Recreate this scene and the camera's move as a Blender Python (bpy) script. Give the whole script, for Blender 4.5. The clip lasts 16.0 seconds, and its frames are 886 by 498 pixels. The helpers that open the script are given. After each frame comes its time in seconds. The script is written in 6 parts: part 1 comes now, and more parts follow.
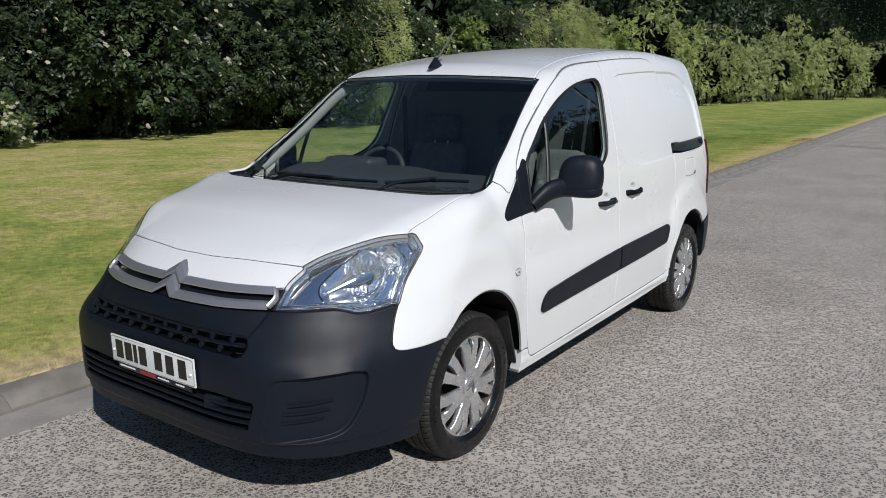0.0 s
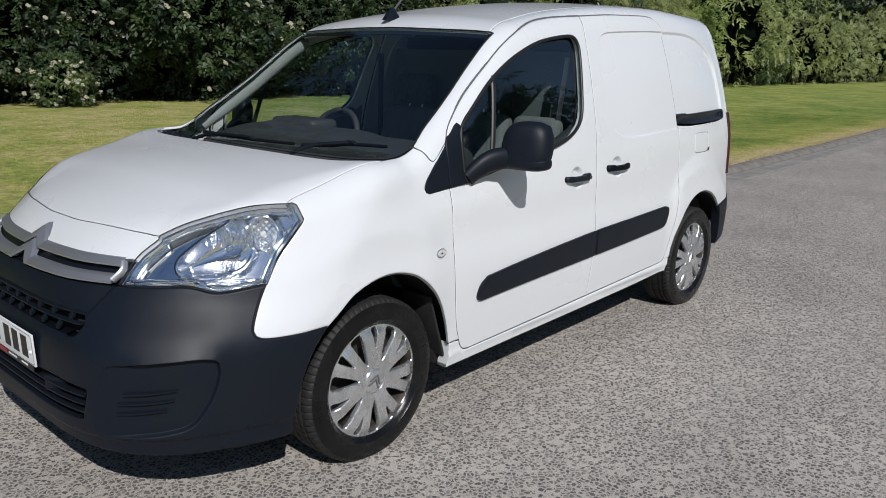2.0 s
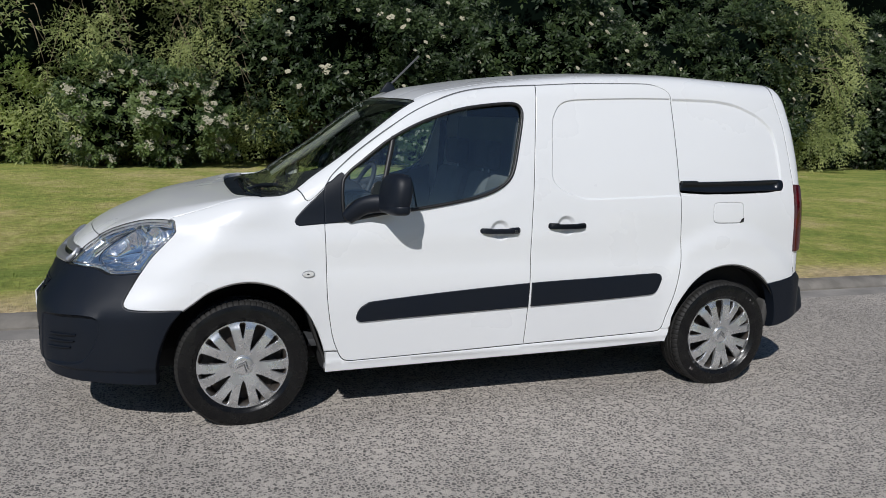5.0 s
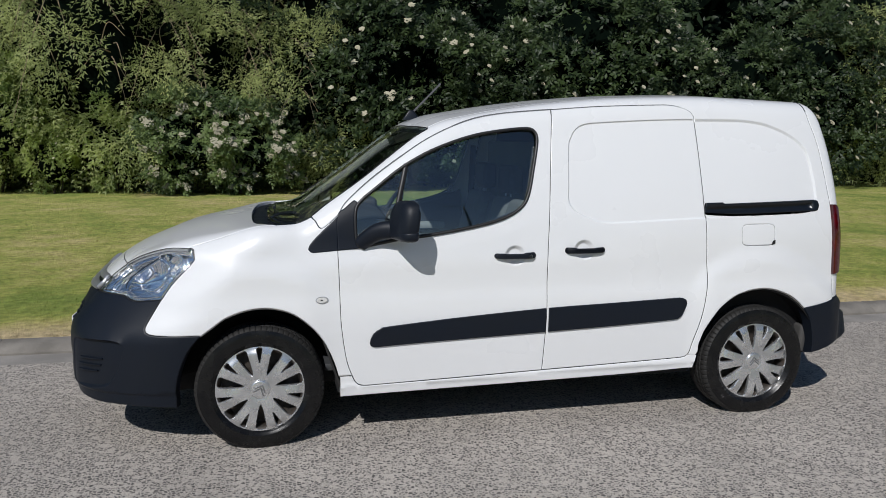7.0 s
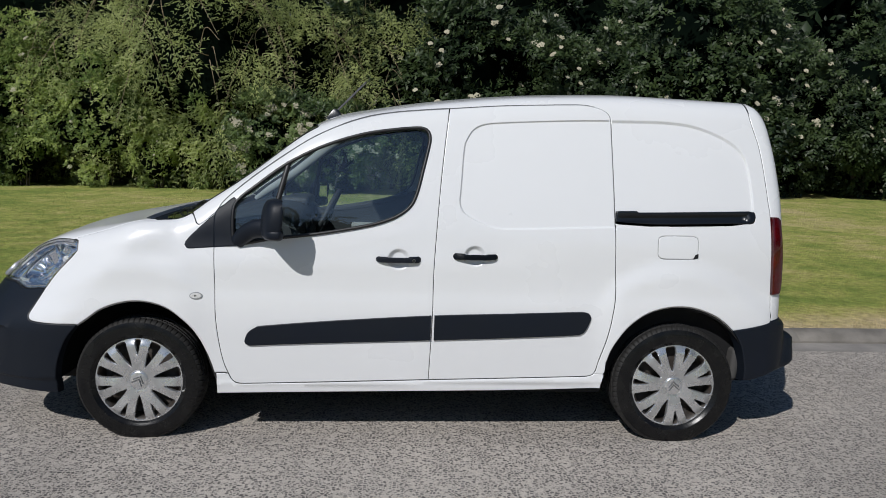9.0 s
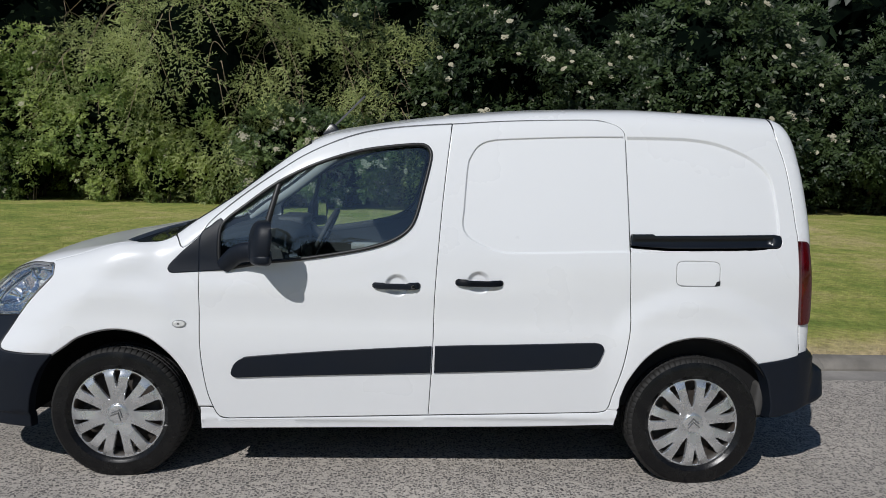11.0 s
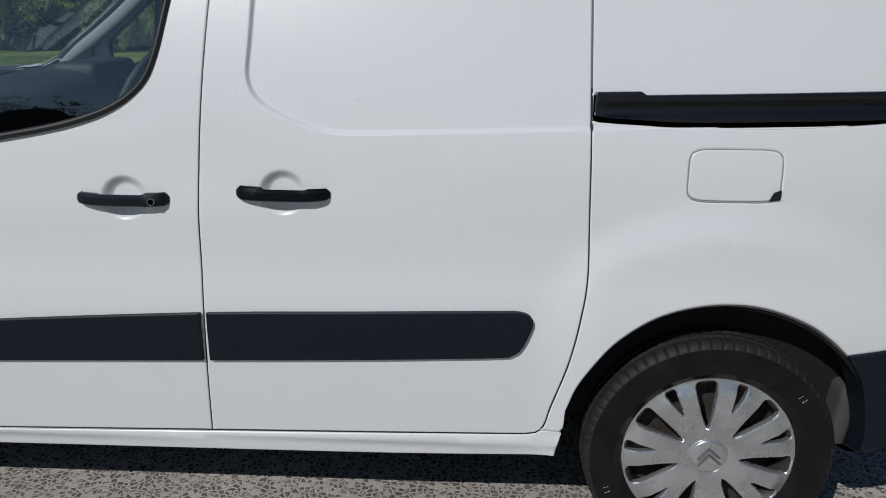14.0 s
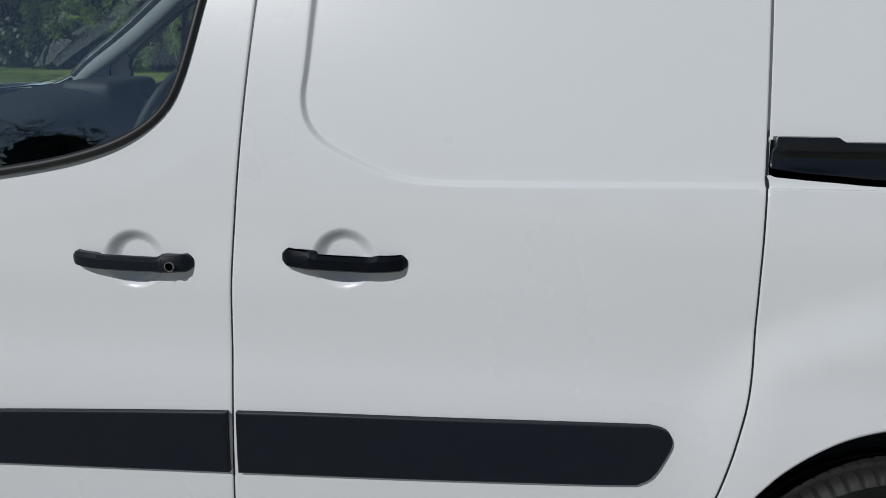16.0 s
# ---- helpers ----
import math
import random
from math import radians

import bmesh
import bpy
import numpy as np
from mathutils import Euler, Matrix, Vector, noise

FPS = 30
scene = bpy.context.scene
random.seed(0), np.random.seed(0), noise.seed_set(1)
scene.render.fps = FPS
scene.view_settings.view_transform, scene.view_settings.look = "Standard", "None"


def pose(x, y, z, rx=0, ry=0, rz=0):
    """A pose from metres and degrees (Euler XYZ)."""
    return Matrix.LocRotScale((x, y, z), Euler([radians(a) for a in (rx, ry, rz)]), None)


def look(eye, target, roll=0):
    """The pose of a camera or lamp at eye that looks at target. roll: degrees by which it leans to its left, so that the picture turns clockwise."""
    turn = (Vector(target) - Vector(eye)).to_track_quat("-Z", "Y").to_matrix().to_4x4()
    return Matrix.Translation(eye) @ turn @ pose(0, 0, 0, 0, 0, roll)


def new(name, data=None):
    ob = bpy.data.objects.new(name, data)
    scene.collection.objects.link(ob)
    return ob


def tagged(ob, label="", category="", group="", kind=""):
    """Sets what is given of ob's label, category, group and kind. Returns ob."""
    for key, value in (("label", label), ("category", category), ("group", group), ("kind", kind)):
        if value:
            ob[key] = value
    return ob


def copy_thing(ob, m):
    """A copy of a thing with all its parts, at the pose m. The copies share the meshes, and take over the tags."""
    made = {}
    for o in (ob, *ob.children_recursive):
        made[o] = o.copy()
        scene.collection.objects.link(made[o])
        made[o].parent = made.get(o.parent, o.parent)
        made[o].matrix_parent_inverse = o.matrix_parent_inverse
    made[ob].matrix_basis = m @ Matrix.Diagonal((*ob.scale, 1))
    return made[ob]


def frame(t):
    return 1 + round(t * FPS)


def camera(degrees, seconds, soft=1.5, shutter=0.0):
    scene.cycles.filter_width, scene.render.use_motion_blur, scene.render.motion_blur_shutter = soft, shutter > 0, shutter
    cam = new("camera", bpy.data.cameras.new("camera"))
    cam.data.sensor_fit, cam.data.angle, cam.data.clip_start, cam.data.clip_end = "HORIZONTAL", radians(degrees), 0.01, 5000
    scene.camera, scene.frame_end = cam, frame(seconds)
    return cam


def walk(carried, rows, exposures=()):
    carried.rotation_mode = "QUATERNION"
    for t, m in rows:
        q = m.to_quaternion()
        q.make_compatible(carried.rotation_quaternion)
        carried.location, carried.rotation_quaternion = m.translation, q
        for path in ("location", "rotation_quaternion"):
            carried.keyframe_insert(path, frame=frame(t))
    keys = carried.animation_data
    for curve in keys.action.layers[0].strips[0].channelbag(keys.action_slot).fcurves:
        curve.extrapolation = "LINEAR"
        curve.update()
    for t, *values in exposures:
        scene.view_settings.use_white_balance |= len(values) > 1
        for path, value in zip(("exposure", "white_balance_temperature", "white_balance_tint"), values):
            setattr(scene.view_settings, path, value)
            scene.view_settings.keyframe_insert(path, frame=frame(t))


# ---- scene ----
cam = camera(60.3, 16.0, soft=.9)
PATH = [
    (0, (-2.575, -2.519, 1.544), (-0.978, -1.388, 1.133), 0.3),
    (0.5, (-2.573, -2.516, 1.543), (-0.986, -1.373, 1.124), 0.3),
    (1, (-2.461, -2.572, 1.542), (-0.898, -1.403, 1.105), 0.6),
    (1.5, (-2.186, -2.739, 1.529), (-0.66, -1.528, 1.076), 0.9),
    (2, (-1.834, -2.769, 1.476), (-0.373, -1.491, 0.993), 1.6),
    (2.5, (-1.42, -2.959, 1.46), (-0.062, -1.576, 0.969), 0.9),
    (3, (-1.026, -3.211, 1.472), (0.137, -1.658, 0.986), 1.1),
    (3.5, (-0.608, -3.404, 1.494), (0.284, -1.672, 1.042), 3.0),
    (4, (-0.287, -3.81, 1.508), (0.454, -1.999, 1.094), 3.0),
    (6.5, (-0.148, -4.855, 1.489), (0.376, -2.941, 1.236), 0.6),
    (7, (0.089, -4.598, 1.53), (0.518, -2.664, 1.249), 0.5),
    (7.5, (0.596, -4.461, 1.515), (0.885, -2.504, 1.218), 0.5),
    (8, (0.9, -4.289, 1.489), (1.116, -2.324, 1.185), 0.9),
    (8.5, (1.173, -4.327, 1.511), (1.33, -2.356, 1.212), 1.3),
    (9, (1.327, -4.636, 1.527), (1.429, -2.658, 1.251), 1.4),
    (11.5, (1.417, -4.109, 1.544), (1.483, -2.125, 1.304), 1.3),
    (12, (1.591, -3.708, 1.522), (1.525, -1.73, 1.234), 0.9),
    (12.5, (1.706, -3.277, 1.493), (1.223, -1.363, 1.17), 2.4),
    (13, (1.901, -2.915, 1.48), (1.275, -1.054, 1.099), 1.9),
    (13.5, (2.076, -2.684, 1.439), (1.608, -0.8, 0.958), 1.5),
    (14, (2.16, -2.578, 1.397), (2.051, -0.679, 0.777), 0.5),
    (14.5, (2.23, -2.531, 1.365), (2.284, -0.671, 0.631), -1.7),
    (15, (2.181, -2.481, 1.367), (2.101, -0.607, 0.673), -2.5),
    (15.5, (2.052, -2.353, 1.411), (1.811, -0.45, 0.844), 0.1),
    (16, (1.957, -2.132, 1.361), (1.809, -0.217, 0.805), 1.7),
]
walk(cam, [(t, look(eye, target, roll)) for t, eye, target, roll in PATH],
     exposures=[(0, -.3, 6300, 11), (3.5, -.44, 6200, 11), (7, -.44, 6250, 11), (9, -.50, 6250, 11), (11.5, -.55, 6200, 10), (12.5, -.66, 6150, 9), (13.5, -.80, 6150, 9.5), (14.5, -.86, 6150, 10), (15, -.78, 6150, 10), (16, -.95, 6150, 9)])
SKY_STRENGTH, SUN_STRENGTH = 0.073, 4.8

# ---- light ----
SUN_AZ, SUN_EL = (0.52, 0.854), 40.5     # the way in which shadows fall on the ground, and the height
world = bpy.data.worlds.new("world")
scene.world = world
world.use_nodes = True
sky = world.node_tree.nodes.new("ShaderNodeTexSky")
sky.sky_type, sky.sun_disc = "NISHITA", False
sky.sun_elevation = radians(SUN_EL)
sky.sun_rotation = math.atan2(-SUN_AZ[0], -SUN_AZ[1])
sky.air_density, sky.dust_density, sky.ozone_density = 1.0, 0.15, 2.5
world.node_tree.nodes["Background"].inputs["Strength"].default_value = SKY_STRENGTH
world.node_tree.links.new(sky.outputs[0], world.node_tree.nodes["Background"].inputs["Color"])
sun = new("sun", bpy.data.lights.new("sun", "SUN"))
sun.data.energy, sun.data.angle, sun.data.color = SUN_STRENGTH, radians(0.55), (1.0, 0.965, 0.915)
sun.matrix_world = look((0, 0, 30), (SUN_AZ[0], SUN_AZ[1], 30 - math.tan(radians(SUN_EL)) * math.hypot(*SUN_AZ)))


# ---- materials ----
def mat(name, base=(.5, .5, .5), rough=.5, metal=0.0, coat=0.0, vary=0.0, vary_scale=8.0, other=None, bump=0.0, bump_scale=200.0,
        grain=0.0, spec=0.5, island=0.0, detail=5.0, rough_vary=0.0, scale_xyz=None, trans=0.0, coord="Object"):
    """A principled surface whose colour drifts to `other` at two scales, with fine relief."""
    m = bpy.data.materials.new(name)
    m.use_nodes = True
    n, l = m.node_tree.nodes, m.node_tree.links
    b = n["Principled BSDF"]
    b.inputs["Base Color"].default_value = (*base, 1)
    b.inputs["Roughness"].default_value = rough
    b.inputs["Metallic"].default_value = metal
    b.inputs["Coat Weight"].default_value = coat
    b.inputs["Coat Roughness"].default_value = 0.04
    b.inputs["Specular IOR Level"].default_value = spec
    b.inputs["Transmission Weight"].default_value = trans
    tc = n.new("ShaderNodeTexCoord").outputs[coord]
    if scale_xyz:
        mp = n.new("ShaderNodeMapping")
        mp.inputs["Scale"].default_value = scale_xyz
        l.new(tc, mp.inputs[0])
        tc = mp.outputs[0]
    col = None
    if vary or grain or island:
        a = n.new("ShaderNodeTexNoise")
        a.inputs["Scale"].default_value, a.inputs["Detail"].default_value = vary_scale, detail
        l.new(tc, a.inputs["Vector"])
        c = n.new("ShaderNodeTexNoise")
        c.inputs["Scale"].default_value, c.inputs["Detail"].default_value = bump_scale, 3
        l.new(tc, c.inputs["Vector"])
        mix = n.new("ShaderNodeMix")
        mix.data_type = "RGBA"
        mix.inputs["A"].default_value = (*base, 1)
        mix.inputs["B"].default_value = (*(other or [v * .55 for v in base]), 1)
        ramp = n.new("ShaderNodeMapRange")
        ramp.inputs["From Min"].default_value, ramp.inputs["From Max"].default_value = .35, .65
        ramp.inputs["To Max"].default_value = vary
        l.new(a.outputs["Fac"], ramp.inputs["Value"])
        fac = ramp.outputs[0]
        if grain:
            g = n.new("ShaderNodeMath")
            g.operation = "MULTIPLY_ADD"
            l.new(c.outputs["Fac"], g.inputs[0])
            g.inputs[1].default_value = grain
            l.new(fac, g.inputs[2])
            fac = g.outputs[0]
        if island:
            gi = n.new("ShaderNodeNewGeometry")
            g = n.new("ShaderNodeMath")
            g.operation = "MULTIPLY_ADD"
            l.new(gi.outputs["Random Per Island"], g.inputs[0])
            g.inputs[1].default_value = island
            l.new(fac, g.inputs[2])
            fac = g.outputs[0]
        l.new(fac, mix.inputs["Factor"])
        l.new(mix.outputs["Result"], b.inputs["Base Color"])
        if rough_vary:
            r = n.new("ShaderNodeMapRange")
            r.inputs["To Min"].default_value, r.inputs["To Max"].default_value = rough - rough_vary, rough + rough_vary
            l.new(a.outputs["Fac"], r.inputs["Value"])
            l.new(r.outputs[0], b.inputs["Roughness"])
    if bump:
        c = n.new("ShaderNodeTexNoise")
        c.inputs["Scale"].default_value, c.inputs["Detail"].default_value = bump_scale, 4
        l.new(tc, c.inputs["Vector"])
        bp = n.new("ShaderNodeBump")
        bp.inputs["Strength"].default_value, bp.inputs["Distance"].default_value = bump, 0.002
        l.new(c.outputs["Fac"], bp.inputs["Height"])
        l.new(bp.outputs[0], b.inputs["Normal"])
    return m


def glass_mat(name, tint, gloss=1.0, least=.15):
    m = bpy.data.materials.new(name)
    m.use_nodes = True
    n, l = m.node_tree.nodes, m.node_tree.links
    n.remove(n["Principled BSDF"])
    t, g, mix, f = n.new("ShaderNodeBsdfTransparent"), n.new("ShaderNodeBsdfGlossy"), n.new("ShaderNodeMixShader"), n.new("ShaderNodeLayerWeight")
    t.inputs["Color"].default_value = (*tint, 1)
    g.inputs["Roughness"].default_value = 0.0
    g.inputs["Color"].default_value = (gloss, gloss, gloss, 1)
    f.inputs["Blend"].default_value = .5
    power, scale = n.new("ShaderNodeMath"), n.new("ShaderNodeMath")
    power.operation, scale.operation = "POWER", "MULTIPLY_ADD"
    l.new(f.outputs["Facing"], power.inputs[0])
    power.inputs[1].default_value = 4.6
    l.new(power.outputs[0], scale.inputs[0])
    scale.inputs[1].default_value, scale.inputs[2].default_value = 1 - least, least
    l.new(scale.outputs[0], mix.inputs[0]), l.new(t.outputs[0], mix.inputs[1]), l.new(g.outputs[0], mix.inputs[2])
    l.new(mix.outputs[0], n["Material Output"].inputs["Surface"])
    return m


PAINT = mat("white_paint", (.75, .76, .77), .28, coat=.6, vary=.25, vary_scale=1.6, other=(.72, .73, .735), grain=.06, bump=.03, bump_scale=900, rough_vary=.05)
BLACK = mat("black_plastic", (.0064, .0096, .0168), .46, spec=.24, vary=.6, vary_scale=6, other=(.0075, .0100, .0148), bump=.10, bump_scale=1400, grain=.2, rough_vary=.08)
TRIM = mat("black_trim", (.006, .008, .012), .28, vary=.5, other=(.010, .012, .016), bump=.1, bump_scale=900)
RUBBER = mat("tyre_rubber", (.0036, .0038, .0048), .26, spec=.30, vary=.8, vary_scale=14, other=(.0085, .0085, .0085), grain=.4, bump=.16, bump_scale=420, rough_vary=.12)
TREAD = mat("dusty_tread", (.023, .0225, .022), .62, spec=.3, vary=.7, vary_scale=22, other=(.017, .0165, .016), grain=.4, bump=.15, bump_scale=420)
# tones that darken the shut lines like shaded gaps; SEAL is window rubber too
SHUT_GREY = mat("shut_line_grey", (.14, .145, .15), .5, vary=.4, other=(.09, .095, .10))
SEAL = mat("rubber_and_gap_shade", (.011, .011, .012), .45, vary=.4, other=(.02, .02, .02))
# near-black in place of shade under and inside the van; also small dark marks
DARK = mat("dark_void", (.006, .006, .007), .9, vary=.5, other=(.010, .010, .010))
LINER = mat("arch_liner", (.006, .006, .007), .9, spec=.2, vary=.8, vary_scale=10, other=(.012, .0115, .011), bump=.3, bump_scale=150)
FLAP = mat("dusty_mud_flap", (.034, .033, .032), .8, spec=.2, vary=.8, vary_scale=14, other=(.020, .0195, .019), bump=.3, bump_scale=160)
SILVER = mat("silver_wheel_paint", (.74, .75, .76), .27, metal=.82, coat=.3, vary=.5, vary_scale=16, other=(.42, .43, .44), grain=.25, bump=.08, bump_scale=700, rough_vary=.08)
STEEL = mat("dull_steel", (.09, .085, .08), .6, metal=.6, vary=.8, vary_scale=20, other=(.05, .035, .025), bump=.3, bump_scale=200)
CHROME = mat("chrome", (.86, .87, .88), .07, metal=1.0)
CHROME_SOFT = mat("satin_chrome", (.46, .47, .49), .34, metal=.75, vary=.3, other=(.5, .51, .52), rough_vary=.06)
REFLECTOR = mat("lamp_reflector", (.97, .98, .99), .095, metal=1.0, vary=.2, vary_scale=30, other=(.92, .935, .95))
GLASS_WS = glass_mat("windscreen_glass", (.80, .88, .84), least=.08)
GLASS_SIDE = glass_mat("side_glass", (.77, .90, .90), least=.145)
GLASS_LAMP = glass_mat("lamp_lens", (.975, .98, .985), least=.11)
RED = mat("red_lamp_plastic", (.075, .002, .004), .12, coat=.5, vary=.6, vary_scale=20, other=(.03, .001, .002), bump=.1, bump_scale=120)
CABIN = mat("cabin_plastic", (.032, .034, .037), .6, vary=.5, other=(.05, .052, .055), bump=.3, bump_scale=700)
CABIN_LIGHT = mat("cabin_grey", (.30, .31, .31), .7, vary=.4, other=(.24, .25, .25), bump=.2, bump_scale=400)
BULKHEAD = mat("bulkhead_grey", (.10, .112, .105), .7, vary=.5, vary_scale=5, other=(.07, .08, .075), bump=.2, bump_scale=300)
FABRIC = mat("seat_fabric", (.04, .042, .046), .95, vary=.7, vary_scale=40, other=(.075, .078, .084), bump=.6, bump_scale=900)
PLATE = mat("plate_white", (.78, .79, .78), .35, vary=.3, other=(.7, .71, .70))
INK = mat("plate_black", (.012, .012, .012), .4, vary=.3)
PINK = mat("holder_red", (.30, .03, .04), .4, vary=.3)
AMBER = mat("clear_lens", (.70, .70, .68), .1, coat=1, vary=.4, vary_scale=60, other=(.35, .34, .32))


# ---- mesh helpers ----
def mesh_ob(name, verts, faces, material, parent=None, label="", smooth=35):
    me = bpy.data.meshes.new(name)
    me.from_pydata([tuple(map(float, v)) for v in verts], [], [tuple(map(int, f)) for f in faces])
    me.materials.append(material)
    if smooth:
        me.shade_smooth()
        me.set_sharp_from_angle(angle=radians(smooth))
    me.update()
    ob = new(name, me)
    ob.parent = parent
    if label:
        tagged(ob, label)
    return ob


def part(name, bm, material, parent=None, label="", smooth=35):
    me = bpy.data.meshes.new(name)
    bm.normal_update()
    bm.to_mesh(me)
    bm.free()
    me.materials.append(material)
    if smooth:
        me.shade_smooth()
        me.set_sharp_from_angle(angle=radians(smooth))
    ob = new(name, me)
    ob.parent = parent
    if label:
        tagged(ob, label)
    return ob


def thing(name, label, category, kind="", group="", at=(0, 0, 0)):
    ob = new(name)
    ob.empty_display_size = 0.1
    ob.location = at
    return tagged(ob, label, category, group, kind)


def box(size, at=(0, 0, 0), bevel=0.0, segs=2, turn=None, taper=None):
    """A bevelled block as a bmesh; taper scales its top in x and y."""
    bm = bmesh.new()
    bmesh.ops.create_cube(bm, size=1)
    for v in bm.verts:
        v.co = Vector((v.co.x * size[0], v.co.y * size[1], v.co.z * size[2]))
        if taper and v.co.z > 0:
            v.co.x *= taper[0]
            v.co.y *= taper[1]
    if bevel:
        bmesh.ops.bevel(bm, geom=bm.edges[:], offset=bevel, segments=segs, profile=.6, affect="EDGES")
    m = Matrix.Translation(at)
    if turn is not None:
        m = m @ turn
    bmesh.ops.transform(bm, matrix=m, verts=bm.verts)
    return bm


def spline(pts, ds=.015, closed=False):
    """Catmull-Rom through the points, evenly resampled."""
    p = np.array(pts, float)
    if len(p) == 2 and not closed:
        k = max(2, int(np.ceil(np.linalg.norm(p[1] - p[0]) / ds)) + 1)
        return p[0] + np.linspace(0, 1, k)[:, None] * (p[1] - p[0])
    q = np.r_[p[-1:], p, p[:2]] if closed else np.r_[2 * p[:1] - p[1:2], p, 2 * p[-1:] - p[-2:-1]]
    out = []
    for a, b, c, d in zip(q, q[1:], q[2:], q[3:]):
        t = np.linspace(0, 1, 24, endpoint=False)[:, None]
        out.append(.5 * (2 * b + (c - a) * t + (2 * a - 5 * b + 4 * c - d) * t ** 2 + (3 * b - a - 3 * c + d) * t ** 3))
    out = np.concatenate(out + [p[:1] if closed else p[-1:]])
    s = np.r_[0, np.cumsum(np.linalg.norm(np.diff(out, axis=0), axis=1))]
    k = max(3, int(s[-1] / ds))
    at = np.linspace(0, s[-1], k + 1)
    res = np.stack([np.interp(at, s, out[:, i]) for i in range(out.shape[1])], 1)
    return res[:-1] if closed else res


def join(*runs):
    """Runs of points end to end as one closed loop, without doubles."""
    out = []
    for r in runs:
        for p in r:
            if not out or np.linalg.norm(np.subtract(p, out[-1])) > .0025:
                out.append(np.asarray(p, float))
    while np.linalg.norm(out[0] - out[-1]) < .0025:
        out.pop()
    return np.array(out)


def inside(pts, poly):
    x, y = pts[:, 0], pts[:, 1]
    c = np.zeros(len(pts), bool)
    for (x0, y0), (x1, y1) in zip(poly, np.roll(poly, -1, 0)):
        if y0 != y1:
            c ^= ((y0 > y) != (y1 > y)) & (x < (x1 - x0) * (y - y0) / (y1 - y0) + x0)
    return c


def distance(pts, poly, closed=True):
    """How far points are from a line of segments."""
    best = np.full(len(pts), 1e9)
    a = np.asarray(poly)
    b = np.roll(a, -1, 0) if closed else a[1:]
    for p, q in zip(a, b):
        d = q - p
        t = np.clip(((pts - p) @ d) / max(d @ d, 1e-12), 0, 1)
        best = np.minimum(best, np.linalg.norm(pts - p - t[:, None] * d, axis=1))
    return best


def inset(loop, d):
    """A closed 2D loop drawn in by d."""
    area = np.sum(loop[:, 0] * np.roll(loop[:, 1], -1) - np.roll(loop[:, 0], -1) * loop[:, 1])
    e = np.roll(loop, -1, 0) - np.roll(loop, 1, 0)
    nrm = np.stack([-e[:, 1], e[:, 0]], 1) / (np.linalg.norm(e, axis=1)[:, None] + 1e-12)
    return loop + nrm * d * (1 if area > 0 else -1)


def fill(outer, holes=(), grid=.03, extra=(), rounded=.004):
    """Triangles over a 2D outline with holes: points, faces, and the loops' own points. A second loop runs just inside each edge."""
    from mathutils.geometry import delaunay_2d_cdt
    pts, edges, marks = [], [], []
    n = 0
    for k, loop in enumerate([outer, *holes]):
        runs = [loop]
        if rounded:
            runs.append(inset(loop, rounded if k == 0 else -rounded))
        for j, r in enumerate(runs):
            pts.append(r)
            edges += [(n + i, n + (i + 1) % len(r)) for i in range(len(r))]
            if j == 0:
                marks.append(np.arange(n, n + len(r)))
            n += len(r)
    for r in extra:
        pts.append(r)
        edges += [(n + i, n + i + 1) for i in range(len(r) - 1)]
        n += len(r)
    lo, hi = outer.min(0), outer.max(0)
    gx, gy = np.arange(lo[0] + grid * .37, hi[0], grid), np.arange(lo[1] + grid * .41, hi[1], grid * .9)
    g = np.stack(np.meshgrid(gx, gy), -1)
    g[1::2, :, 0] += grid / 2
    g = g.reshape(-1, 2)
    g = g[inside(g, outer)]
    for h in holes:
        g = g[~inside(g, h)]
    near = np.full(len(g), 1e9)
    for r in pts:
        near = np.minimum(near, distance(g, r, True) if r.ndim == 2 and len(r) > 2 else near)
    pts.append(g[near > grid * .35])
    allp = np.concatenate(pts)
    vo, _, fo, ov, _, _ = delaunay_2d_cdt([Vector(p) for p in allp.tolist()], edges, [], 0, 1e-6)
    P = np.array([(v.x, v.y) for v in vo])
    first = np.full(len(allp), -1)
    for i, src in enumerate(ov):
        for s_ in src:
            first[s_] = i
    F = np.array([tuple(f) for f in fo])
    c = P[F].mean(1)
    keep = inside(c, outer)
    for h in holes:
        keep &= ~inside(c, h)
    return P, F[keep], [first[m] for m in marks]


# ---- ways of looking at the skin: 2D coordinates and rays ----
class Flat:
    """Parallel rays along a direction; coordinates along u and v."""

    def __init__(self, way, u, v):
        self.way, self.u, self.v = (np.array(a, float) for a in (way, u, v))

    def uv(self, p):
        return np.stack([p @ self.u, p @ self.v], -1)

    def rays(self, uv):
        c = np.array([1.0, 0, .8])
        flat = uv[:, :1] * self.u + uv[:, 1:] * self.v
        back = (c @ self.way) - 3.0
        return flat + back * self.way, np.broadcast_to(self.way, flat.shape)


class Round:
    """Rays from all round towards an upright axis at (x0, 0); coordinates: arc and height."""

    def __init__(self, x0, radius):
        self.x0, self.r = x0, radius

    def uv(self, p):
        return np.stack([np.arctan2(-p[..., 1], -(p[..., 0] - self.x0)) * self.r, p[..., 2]], -1)

    def rays(self, uv):
        a = uv[:, 0] / self.r
        out = np.stack([-np.cos(a), -np.sin(a), 0 * a], 1)
        return np.stack([self.x0 + 1.8 * out[:, 0], 1.8 * out[:, 1], uv[:, 1]], 1), -out


